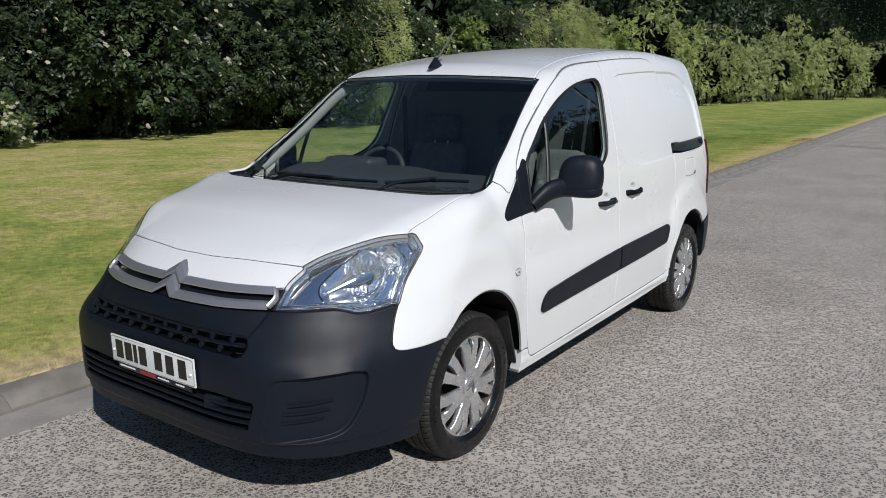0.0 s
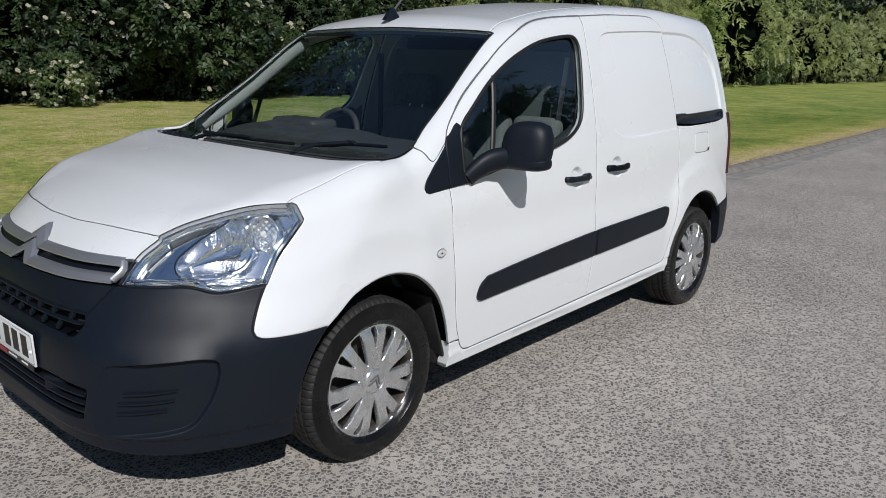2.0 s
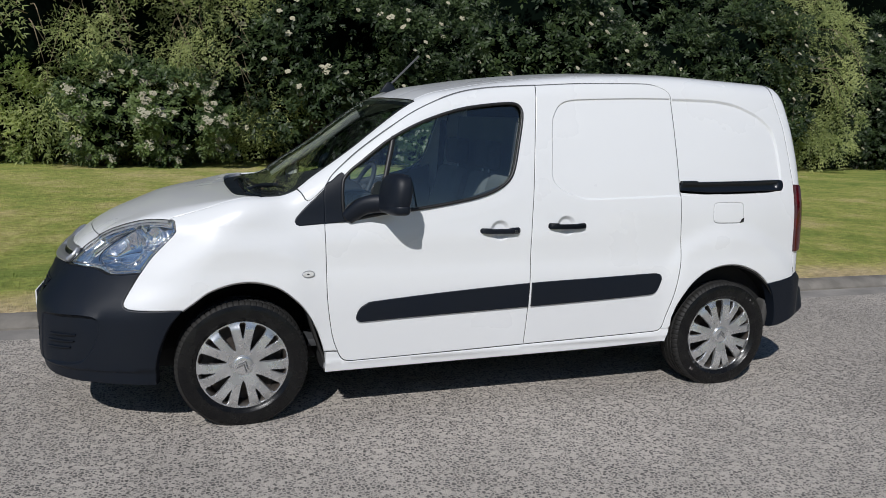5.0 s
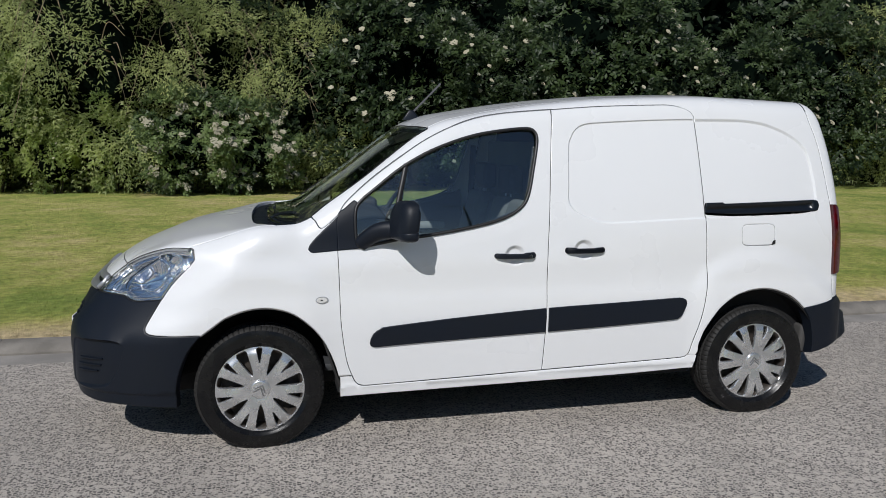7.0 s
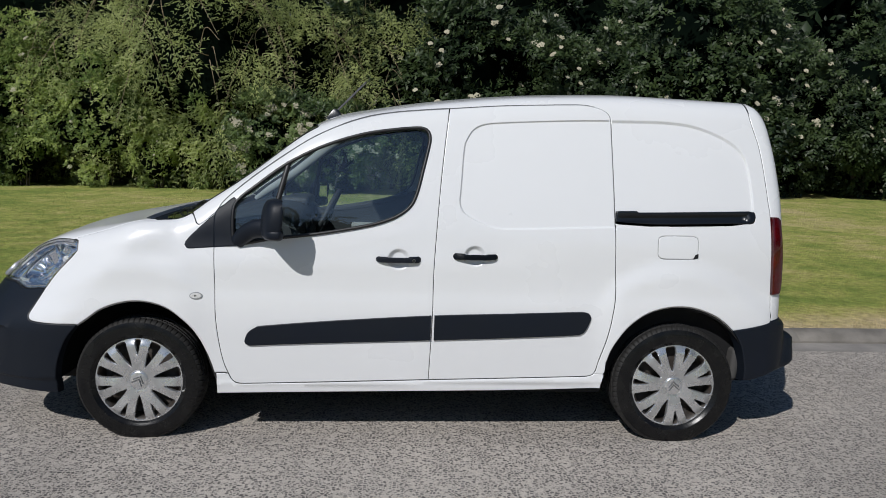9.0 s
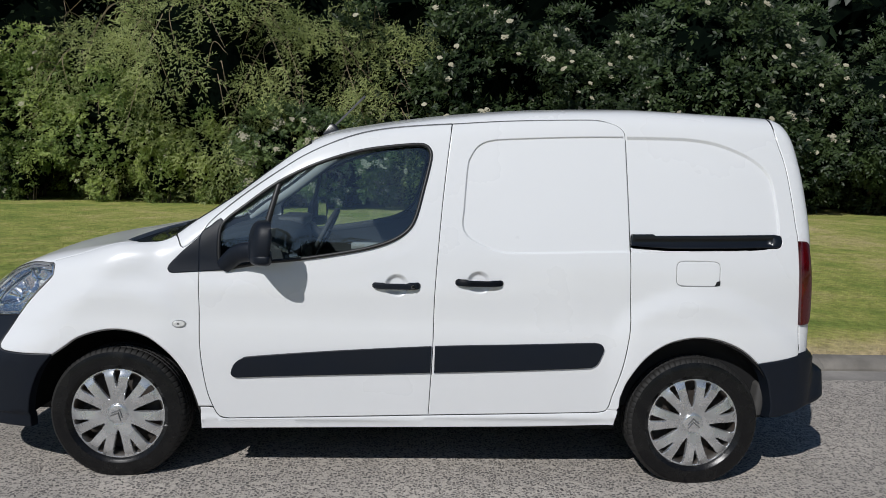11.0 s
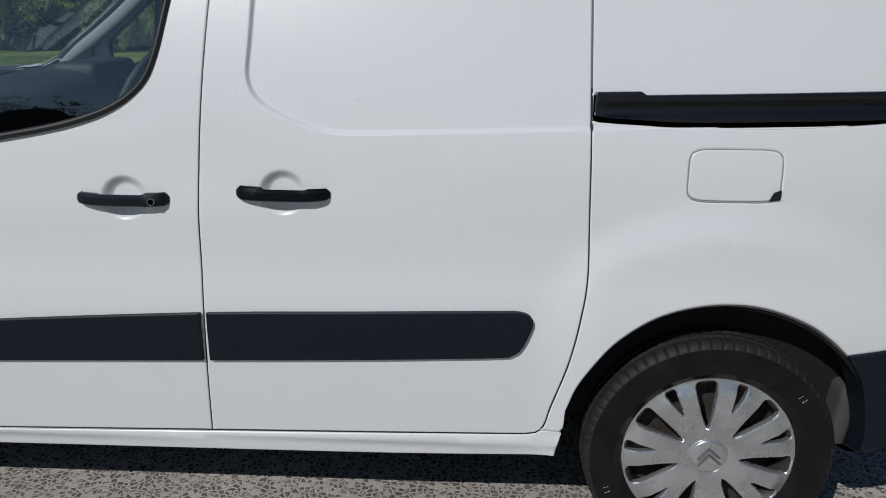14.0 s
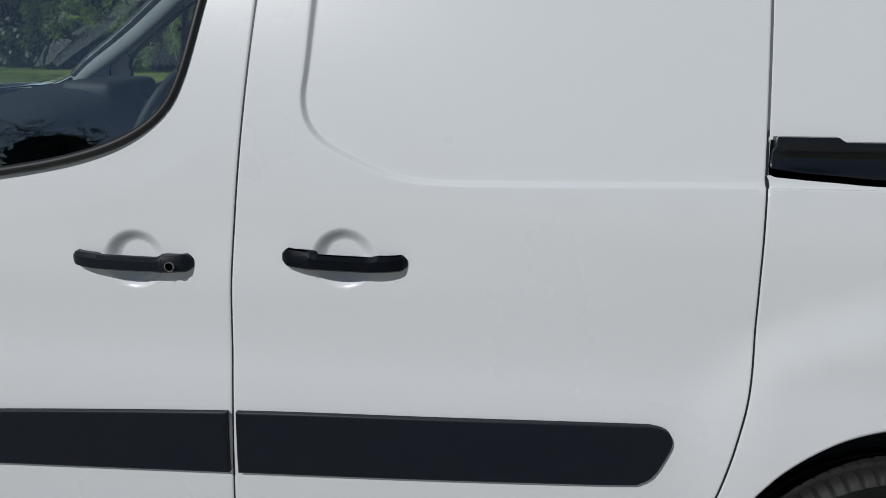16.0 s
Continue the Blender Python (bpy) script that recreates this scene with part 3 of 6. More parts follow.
channel = grid_mesh("road_channel", far_x, np.r_[.92, 1.0, 1.1, 1.19], lambda X, Y, Yb: 0 * X - .006 * (Y - .92) / .27, CHANNEL,
                    label="smooth worn tarmac strip along the kerb", category="road edge", kind="structure")


def kerb_line(name, y0, sign, x0, x1):
    """Kerbstones end to end: a battered face, a worn top edge."""
    line = thing(name, "worn grey concrete kerb, low and sloping", "kerb", "structure")
    prof = [(0, -.06), (0, .012), (.035, .040), (.085, .062), (.12, .070), (.20, .072), (.20, -.06)]
    rnd = random.Random(5)
    x = x0
    shared = None
    while x < x1:
        ln = .915
        if shared is None:
            k = len(prof)
            V = [(px, sign * a, b) for px in (.001, .012, .45, .902, .914) for a, b in ((q[0], q[1] - (.004 if px in (.001, .914) else 0)) for q in prof)]
            F = [(s * k + i, s * k + i + 1, (s + 1) * k + i + 1, (s + 1) * k + i) for s in range(4) for i in range(k - 1)]
            F += [tuple(range(k))[::-1], tuple(range(4 * k, 5 * k))]
            ob = mesh_ob("kerbstone", V, F, KERB, line, "", 40)
            shared = ob.data
        else:
            ob = new("kerbstone", shared)
            ob.parent = line
        b0, b1 = float(road_bend(x)), float(road_bend(x + ln))
        ob.matrix_basis = pose(x, y0 + b0 + rnd.uniform(-.002, .002), rnd.uniform(-.003, .002), rnd.uniform(-.4, .4), 0, math.degrees(math.atan2(b1 - b0, ln)))
        x += ln
    return line


kerb_line("kerb_near", 1.19, 1, -22, 70)


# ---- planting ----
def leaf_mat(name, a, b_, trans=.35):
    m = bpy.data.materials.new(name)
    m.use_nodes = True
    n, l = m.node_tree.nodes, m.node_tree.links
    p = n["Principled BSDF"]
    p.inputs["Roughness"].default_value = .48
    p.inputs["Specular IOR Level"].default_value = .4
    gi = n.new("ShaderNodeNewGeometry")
    # clump-sized noise puts light and dark boughs, as from sun and shade, into the colour
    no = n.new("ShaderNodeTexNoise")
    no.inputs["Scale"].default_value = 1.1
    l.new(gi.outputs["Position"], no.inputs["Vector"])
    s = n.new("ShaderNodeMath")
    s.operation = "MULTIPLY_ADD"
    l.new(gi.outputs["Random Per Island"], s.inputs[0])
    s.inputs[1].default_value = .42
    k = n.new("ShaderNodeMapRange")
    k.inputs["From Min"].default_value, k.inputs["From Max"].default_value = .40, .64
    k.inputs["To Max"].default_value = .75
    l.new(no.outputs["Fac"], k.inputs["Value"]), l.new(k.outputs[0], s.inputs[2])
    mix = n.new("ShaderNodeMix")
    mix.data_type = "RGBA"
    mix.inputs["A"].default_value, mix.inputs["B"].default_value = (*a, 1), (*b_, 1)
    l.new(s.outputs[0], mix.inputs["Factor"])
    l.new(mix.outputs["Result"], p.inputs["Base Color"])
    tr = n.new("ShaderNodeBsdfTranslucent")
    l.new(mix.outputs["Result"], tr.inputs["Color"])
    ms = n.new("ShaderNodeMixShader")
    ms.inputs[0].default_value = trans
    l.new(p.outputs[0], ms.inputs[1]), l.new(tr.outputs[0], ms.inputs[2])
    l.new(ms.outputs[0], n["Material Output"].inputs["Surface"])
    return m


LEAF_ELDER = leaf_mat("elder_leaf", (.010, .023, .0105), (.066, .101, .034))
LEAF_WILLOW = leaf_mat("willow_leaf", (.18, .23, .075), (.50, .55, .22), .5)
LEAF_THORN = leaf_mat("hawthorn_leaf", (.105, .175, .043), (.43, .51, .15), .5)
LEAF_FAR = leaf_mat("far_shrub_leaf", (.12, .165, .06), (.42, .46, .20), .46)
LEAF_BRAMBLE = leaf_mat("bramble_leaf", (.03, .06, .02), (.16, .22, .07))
# darkened so these leaves sink into the painted shade behind the shrubs
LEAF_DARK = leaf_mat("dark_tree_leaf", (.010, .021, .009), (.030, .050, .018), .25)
BARK = mat("bark", (.10, .080, .060), .9, vary=.9, vary_scale=6, other=(.05, .04, .03), bump=.9, bump_scale=60)
TWIG = mat("pale_twig", (.28, .22, .14), .9, vary=.8, vary_scale=9, other=(.17, .13, .085))
BLOSSOM = mat("cream_blossom", (.44, .415, .31), .8, vary=.5, vary_scale=3, other=(.30, .27, .18), island=.4)
# near-black in place of shade between leaves; fills shrub cores and the backdrop
SHADE_FILL = mat("painted_shade_fill", (.003, .0055, .0035), .98, spec=.0, vary=.8, vary_scale=3, other=(.0015, .003, .0025), bump=1.0, bump_scale=14)


def many_quads(name, c, a, b, material, parent, fold=.25):
    """Leaves: pointed quads at centres c, half-length a and half-width b, creased along the midrib."""
    n = len(c)
    nn = np.cross(a, b)
    nn /= np.linalg.norm(nn, axis=1)[:, None] + 1e-9
    w = np.linalg.norm(b, axis=1)[:, None]
    V = np.stack([c - a, c + b * .95 - a * .15 + nn * w * fold, c + a, c - b * .95 - a * .15 + nn * w * fold], 1).reshape(-1, 3)
    me = bpy.data.meshes.new(name)
    me.vertices.add(4 * n)
    me.vertices.foreach_set("co", V.astype(np.float32).ravel())
    i = np.arange(n)[:, None] * 4
    tri = np.concatenate([i + [0, 1, 2], i + [0, 2, 3]], 1).reshape(-1)
    me.loops.add(6 * n)
    me.loops.foreach_set("vertex_index", tri.astype(np.int32))
    me.polygons.add(2 * n)
    me.polygons.foreach_set("loop_start", np.arange(0, 6 * n, 3, dtype=np.int32))
    me.materials.append(material)
    me.update(calc_edges=True)
    me.validate()
    ob = new(name, me)
    ob.parent = parent
    return ob


def unit(rng, n):
    v = rng.normal(size=(n, 3))
    return v / np.linalg.norm(v, axis=1)[:, None]


def shrub(name, label, category, seed, radius, height, sprays, leaflets, leaf_len, leaf_wid, spray_len, material, lobes=50, lobe=(.45, .85), flowers=0, head=(.05, .09), droop=0.0, twigs=0, trunk=False, low=0.0, splay=.8, group=""):
    """Stems, boughs of leafy sprays with gaps between them round an added core painted near-black as shade, and flat
    heads of blossom.
    """
    rng = np.random.default_rng(seed)
    root = thing(name, label, category, group=group)
    mid = np.array([0, 0, low + (height - low) * .5])
    env = np.array([radius, radius, (height - low) * .52])
    # boughs: uneven domes over the envelope, most of them towards the road
    d = unit(rng, lobes)
    d[:, 1] = np.where(rng.random(lobes) < (0 if trunk else .78), -np.abs(d[:, 1]), d[:, 1])
    d[:, 2] = np.abs(d[:, 2]) * np.where(rng.random(lobes) < .42, -.95, 1)
    lump = 1 + .16 * np.sin(d[:, 0] * 5 + seed) * np.cos(d[:, 1] * 4 - seed) + rng.normal(0, .10, lobes)
    lc = mid + d * lump[:, None] * env * rng.uniform(.6, 1.0, lobes)[:, None]
    lc[:, 2] = np.maximum(lc[:, 2], .25)
    size = rng.uniform(*lobe, lobes)
    # sprays: on the outer side of each bough
    k = rng.choice(lobes, sprays, p=size ** 2 / (size ** 2).sum())
    out = (lc - mid) / env
    out /= np.linalg.norm(out, axis=1)[:, None] + 1e-9
    n = unit(rng, sprays) + .75 * out[k] + (0, 0, .3)
    n /= np.linalg.norm(n, axis=1)[:, None]
    p = lc[k] + n * (size[k] * (.62 + .42 * np.sqrt(rng.random(sprays))))[:, None] * (1, 1, .8) + rng.normal(0, .05, (sprays, 3))
    p[:, 2] -= droop * np.abs(rng.normal(size=sprays)) * .45
    p[:, 2] = np.abs(p[:, 2]) + .03
    ax = n * .65 + unit(rng, sprays) * .55 + (0, 0, -.15 - droop)
    ax /= np.linalg.norm(ax, axis=1)[:, None]
    up = n * .45 + unit(rng, sprays) * .5 + (-.38, -.62, .62)      # blades turn to the light
    side = np.cross(ax, up)
    side /= np.linalg.norm(side, axis=1)[:, None] + 1e-9
    j = np.arange(leaflets)
    along = (j // 2 + 1) / ((leaflets + 1) // 2)
    turn = np.where(j % 2, -1.0, 1.0)
    if leaflets % 2:
        turn[-1] = 0
    grow = rng.uniform(.7, 1.25, sprays)[:, None, None]
    sd = side[:, None] * turn[None, :, None]
    a = ax[:, None] * (1.05 - .5 * splay) + sd * splay + rng.normal(0, .16, (sprays, leaflets, 3))
    a /= np.linalg.norm(a, axis=2)[..., None]
    c = p[:, None] + ax[:, None] * (along[None, :, None] - .5) * spray_len * grow + a * leaf_len * .45 * grow
    c[..., 2] -= (droop * .35 + .06) * (along[None, :] ** 2) * spray_len
    b = np.cross(a, up[:, None] + rng.normal(0, .25, (sprays, leaflets, 3)))
    b /= np.linalg.norm(b, axis=2)[..., None] + 1e-9
    many_quads("crown", c.reshape(-1, 3), (a * leaf_len * .5 * grow).reshape(-1, 3), (b * leaf_wid * .5 * grow).reshape(-1, 3), material, root)
    # an added core with shade in its colour stops views through the crown
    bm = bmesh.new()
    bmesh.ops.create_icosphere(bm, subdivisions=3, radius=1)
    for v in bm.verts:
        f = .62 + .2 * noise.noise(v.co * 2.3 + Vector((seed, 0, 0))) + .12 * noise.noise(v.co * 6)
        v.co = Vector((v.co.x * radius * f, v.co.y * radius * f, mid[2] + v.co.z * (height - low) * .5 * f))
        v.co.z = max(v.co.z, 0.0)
    part("inner_foliage", bm, SHADE_FILL, root)
    stems = 1 if trunk else 4
    for i in range(stems):
        ang = rng.uniform(0, 6.28)
        top = mid + np.array([math.cos(ang) * radius * .35, math.sin(ang) * radius * .35, (height - low) * .2]) * (1 if not trunk else .3)
        base = np.array([math.cos(ang) * radius * .12, math.sin(ang) * radius * .12, -.05]) * (0 if trunk else 1)
        path = spline([base, base * .5 + top * .5 + rng.normal(0, .06, 3), top], .25)
        tube(path, np.linspace(.16 if trunk else .05, .03, len(path)), BARK, "trunk" if trunk else "stem", root, sides=7)
    if trunk:
        for i in range(6):
            ang = i * 1.05 + rng.uniform(0, .5)
            base = np.array([0, 0, low + (height - low) * rng.uniform(.1, .35)])
            tip = base + np.array([math.cos(ang), math.sin(ang), .9]) * radius * .7
            path = spline([base, base * .5 + tip * .5 + (0, 0, .2), tip], .3)
            tube(path, np.linspace(.07, .015, len(path)), BARK, "limb", root, sides=6)
    for i in range(twigs):      # bare arching twigs among the leaves, in bunches
        bunch = i % 5
        ang = -1.57 + (-.9, -.35, .05, .5, 1.0)[bunch] + rng.normal(0, .10)
        base = mid + np.array([math.cos(ang) * radius * .72, math.sin(ang) * radius * .72, (height - low) * ((.30, .12, .34, .02, .22)[bunch] + rng.normal(0, .05))]) + rng.normal(0, .12, 3)
        tip = base + np.array([math.cos(ang) * .75, math.sin(ang) * .75, -rng.uniform(.3, 1.3)]) + rng.normal(0, .48, 3)
        path = spline([base, base * .55 + tip * .45 + (0, -.22, .30) + rng.normal(0, .05, 3), tip], .08)
        tube(path, np.linspace(.014, .004, len(path)), TWIG, "twig", root, sides=3)
    if flowers:
        front = np.flatnonzero((d[:, 1] < .2) & (lc[:, 2] < height * .9))
        fk = rng.choice(front, flowers)
        fn = out[fk] * .6 + unit(rng, flowers) * .55 + (0, -.45, .35)
        fn /= np.linalg.norm(fn, axis=1)[:, None]
        fc = lc[fk] + fn * (size[fk] * 1.22)[:, None] * (1, 1, .8)
        fc[:, 2] = np.maximum(fc[:, 2], .35)
        per = 34
        c = np.repeat(fc, per, 0)
        r = np.sqrt(rng.random(flowers * per)) * np.repeat(rng.uniform(*head, flowers), per)
        t = rng.uniform(0, 6.28, flowers * per)
        tilt = np.repeat(rng.normal(0, .35, (flowers, 2)), per, 0) + (0, -.5)
        px, py = r * np.cos(t), r * np.sin(t)
        up = np.stack([tilt[:, 0] * .5, .62 + 0 * px, .78 + 0 * px], 1)
        c = c + px[:, None] * np.array([1, 0, 0]) + py[:, None] * up - (r * r * 3)[:, None] * np.array([0, -.6, .6])
        a = (np.cos(t * 7)[:, None] * np.array([1, 0, 0]) + np.sin(t * 7)[:, None] * up) * .028
        b = (-np.sin(t * 7)[:, None] * np.array([1, 0, 0]) + np.cos(t * 7)[:, None] * up) * .024
        many_quads("blossom", c, a, b, BLOSSOM, root, .1)
    return root


BELT, TREES = "shrubs of the roadside belt", "trees behind the shrubs"
kinds = [
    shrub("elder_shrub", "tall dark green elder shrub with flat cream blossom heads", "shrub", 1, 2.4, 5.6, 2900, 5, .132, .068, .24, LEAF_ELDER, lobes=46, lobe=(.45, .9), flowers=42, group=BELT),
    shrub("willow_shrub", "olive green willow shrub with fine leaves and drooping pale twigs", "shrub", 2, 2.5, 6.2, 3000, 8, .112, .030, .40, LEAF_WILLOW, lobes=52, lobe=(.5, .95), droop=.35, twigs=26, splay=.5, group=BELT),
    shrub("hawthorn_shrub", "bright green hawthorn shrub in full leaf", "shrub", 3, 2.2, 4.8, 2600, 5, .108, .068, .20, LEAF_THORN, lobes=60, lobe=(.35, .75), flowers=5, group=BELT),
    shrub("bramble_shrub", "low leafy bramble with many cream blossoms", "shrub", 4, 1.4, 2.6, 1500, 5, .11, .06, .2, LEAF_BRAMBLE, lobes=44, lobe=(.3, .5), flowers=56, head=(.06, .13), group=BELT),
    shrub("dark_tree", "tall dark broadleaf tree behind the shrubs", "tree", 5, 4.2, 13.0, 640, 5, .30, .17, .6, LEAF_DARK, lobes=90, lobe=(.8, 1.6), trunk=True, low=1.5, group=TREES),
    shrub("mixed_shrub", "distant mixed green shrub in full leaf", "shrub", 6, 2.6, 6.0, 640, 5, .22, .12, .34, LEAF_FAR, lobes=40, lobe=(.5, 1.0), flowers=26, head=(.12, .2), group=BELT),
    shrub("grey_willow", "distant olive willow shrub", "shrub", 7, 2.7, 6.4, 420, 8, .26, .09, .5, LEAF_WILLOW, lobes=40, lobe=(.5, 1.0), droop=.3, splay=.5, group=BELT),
]


def scatter():
    """The belt of shrubs along the far edge of the verge, and taller trees behind."""
    rnd = random.Random(11)
    first = set()

    def put(kind, x, y, s, turn):
        m = Matrix.Translation((x, y, float(ground_z(x, np.array(y))) - .05)) @ pose(0, 0, 0, 0, 0, turn) @ Matrix.Diagonal((s, s, s, 1))
        if kind not in first:
            first.add(kind)
            kinds[kind].matrix_basis = m
        else:
            ob = copy_thing(kinds[kind], m)
            ob.scale = (s, s, s)
    def edge(x):
        return 17.2 + .02 * max(x, 0) + .6 * math.sin(x * .35) + float(road_bend(min(x, 120))) * .7
    x = -34.0
    while x < 46:
        if x < -14:
            kind = rnd.choice((2, 2, 0))
        elif x < -7:
            kind = 2
        elif x < 2.5:
            kind = rnd.choice((1, 1, 2))
        elif x < 26:
            kind = 0 if x < 16 else rnd.choice((1, 0) if x < 21 else (0, 0, 2))
        else:
            kind = rnd.choice((1, 2, 1, 0))
        put(kind, x, edge(x) + rnd.uniform(-.3, .8), rnd.uniform(.85, 1.15), rnd.uniform(-25, 25))
        x += rnd.uniform(2.0, 2.9)
    x = 46
    while x < 130:
        put(rnd.choice((5, 6)), x, edge(x) + rnd.uniform(-1.2, 1.5), rnd.uniform(.9, 1.25), rnd.uniform(0, 360))
        x += rnd.uniform(3.6, 5.2)
    for x, y, s in ((-2.1, 15.2, .9), (-.7, 15.4, .82), (-12.5, 16.6, .6), (-9.5, 16.0, .6), (5.9, 16.2, .45), (58, 19.2, 1.3), (63, 20.0, 1.2), (33, 17.0, .9)):
        put(3, x, y, s, rnd.uniform(-30, 30))
    for x, y, s in ((-10.4, 16.0, .72), (-8.4, 15.5, .36), (-6.6, 16.0, .66), (-5.0, 15.4, .33), (-3.9, 15.9, .48)):
        put(2, x, y, s, rnd.uniform(-40, 40))      # low growth at the foot of the belt
    x = -45
    while x < 170:
        put(4, x, edge(x) + 7.5 + rnd.uniform(-1, 2), rnd.uniform(1.5, 1.9) if -30 < x < 40 else rnd.uniform(1.4, 1.9), rnd.uniform(0, 360))
        x += rnd.uniform(7.0, 9.0)
    for i in range(26):      # the belt closes the view where the road bends away
        put(rnd.choice((5, 6)), 105 + i * 5.5 + rnd.uniform(-2, 2), 21 - i * .05 + rnd.uniform(-6, 6), rnd.uniform(1.3, 1.9), rnd.uniform(-25, 25))
        if i % 2:
            put(4, 108 + i * 5.5, 26 + rnd.uniform(-6, 6), rnd.uniform(.9, 1.3), rnd.uniform(0, 360))
    x = -50
    while x < 110:      # the far side of the road, seen in the glass alone: trees of uneven height
        y, s = (-31, .7) if x < 2 else (-36, .42) if x < 14 else (-25, 1.0)
        put(4, x, y + rnd.uniform(-3, 3), s * rnd.uniform(.85, 1.15), rnd.uniform(0, 360))
        x += rnd.uniform(6.5, 9.0)


scatter()


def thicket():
    """A lumpy bank added behind the shrubs to close the view: near-black as painted shade, with dark leaves on its
    face.
    """
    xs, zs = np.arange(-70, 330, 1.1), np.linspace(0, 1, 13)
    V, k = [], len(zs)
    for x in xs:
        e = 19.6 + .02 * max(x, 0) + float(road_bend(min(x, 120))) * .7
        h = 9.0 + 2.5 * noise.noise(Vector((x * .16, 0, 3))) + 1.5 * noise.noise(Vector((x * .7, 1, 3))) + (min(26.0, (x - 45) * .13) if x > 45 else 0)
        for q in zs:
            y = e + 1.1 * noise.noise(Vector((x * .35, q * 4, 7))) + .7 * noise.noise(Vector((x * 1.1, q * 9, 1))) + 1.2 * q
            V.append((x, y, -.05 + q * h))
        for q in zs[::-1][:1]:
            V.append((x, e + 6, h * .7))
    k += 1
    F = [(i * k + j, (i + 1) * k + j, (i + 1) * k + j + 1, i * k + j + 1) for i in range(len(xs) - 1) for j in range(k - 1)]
    ob = mesh_ob("thicket", V, F, SHADE_FILL, None, "", 0)
    tagged(ob, "lumpy backdrop bank added behind the roadside shrubs, near-black for shade", "thicket", kind="stuff")
    rng = np.random.default_rng(8)
    n = 40000
    c = np.stack([rng.uniform(-45, 120, n), np.zeros(n), np.abs(rng.normal(0, 3.6, n)) + .1], 1)
    c[:, 1] = 19.2 + .02 * np.maximum(c[:, 0], 0) + road_bend(np.minimum(c[:, 0], 120)) * .7 + rng.normal(0, .7, n)
    c[:, 0] += .5 * np.sin(c[:, 2] * 3)
    a = unit(rng, n) * .09
    b = np.cross(a, unit(rng, n)) * .6
    far = np.stack([rng.uniform(30, 320, 26000), np.zeros(26000), rng.uniform(0, 1, 26000)], 1)
    far[:, 2] *= 8 + np.clip((far[:, 0] - 45) * .13, 0, 26)
    far[:, 1] = 19.1 + .02 * far[:, 0] + road_bend(np.minimum(far[:, 0], 120)) * .7 + rng.normal(0, .8, 26000) + far[:, 2] * .1
    fa = unit(rng, 26000) * .3
    c, a, b = np.concatenate([c, far]), np.concatenate([a, fa]), np.concatenate([b, np.cross(fa, unit(rng, 26000)) * .7])
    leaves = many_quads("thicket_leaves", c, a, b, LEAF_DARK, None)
    tagged(leaves, "leaves on the face of the backdrop bank, coloured dark for shade", "foliage", kind="stuff")


thicket()


# ---- the van: outlines on the skin (x, z from the side; x, y from above; arc, z round the nose) ----
DOOR_FRONT = [(.40, 1.168), (.39, 1.10), (.389, .985), (.394, .818), (.40, .62), (.424, .444), (.453, .353), (.475, .312), (.50, .299), (.53, .296)]
DOOR_FOOT = [(.53, .296), (1.0, .31), (1.462, .325)]
B_GAP = [(1.549, 1.70), (1.529, 1.534), (1.509, 1.338), (1.492, 1.116), (1.479, .893), (1.476, .663), (1.469, .487), (1.462, .325)]
GUTTER = [(.40, 1.168), (.422, 1.206), (.472, 1.256), (.578, 1.344), (.712, 1.441), (.848, 1.531), (.987, 1.599), (1.127, 1.648), (1.27, 1.675), (1.442, 1.692), (1.549, 1.70)]
GUTTER_BACK = [(1.549, 1.70), (1.703, 1.713), (1.85, 1.723), (2.146, 1.735), (2.25, 1.735), (2.33, 1.718), (2.37, 1.69), (2.382, 1.65)]
C_GAP = [(2.382, 1.65), (2.384, 1.47), (2.39, 1.218), (2.397, .993), (2.403, .793), (2.391, .676), (2.369, .558), (2.334, .436), (2.322, .385), (2.305, .358), (2.27, .35)]
SLIDE_FOOT = [(1.462, .325), (1.87, .337), (2.27, .35)]
D_GAP = [(3.123, 1.774), (3.135, 1.677), (3.171, 1.546), (3.192, 1.402), (3.208, 1.259), (3.217, 1.19), (3.225, .98), (3.233, .785), (3.235, .65)]
WINDOW = [(.483, 1.19), (.514, 1.234), (.58, 1.287), (.714, 1.389), (.851, 1.467), (.989, 1.523), (1.13, 1.564), (1.271, 1.587), (1.386, 1.598), (1.43, 1.59),
          (1.449, 1.56), (1.446, 1.515), (1.417, 1.391), (1.385, 1.266), (1.35, 1.202), (1.28, 1.153), (1.169, 1.115), (1.003, 1.082), (.837, 1.056), (.7, 1.04), (.562, 1.015), (.508, 1.004), (.486, 1.022), (.478, 1.10)]
RAIL = [(2.393, 1.205), (3.10, 1.2145), (3.124, 1.208), (3.132, 1.185), (3.122, 1.160), (3.10, 1.154), (2.64, 1.1435), (2.50, 1.147), (2.393, 1.153)]
PRESS = [(1.601, 1.235), (1.606, 1.30), (1.621, 1.494), (1.638, 1.551), (1.673, 1.60), (1.731, 1.627), (1.847, 1.639), (2.138, 1.655), (2.38, 1.662), (2.60, 1.664), (2.70, 1.661), (2.81, 1.647),
         (2.91, 1.617), (2.995, 1.578), (3.058, 1.531), (3.095, 1.472), (3.113, 1.371), (3.122, 1.243), (3.10, 1.16), (2.9, 1.135), (2.39, 1.122), (2.1, 1.111), (1.93, 1.1045), (1.85, 1.1025), (1.795, 1.1055), (1.74, 1.118), (1.655, 1.155), (1.615, 1.19)]
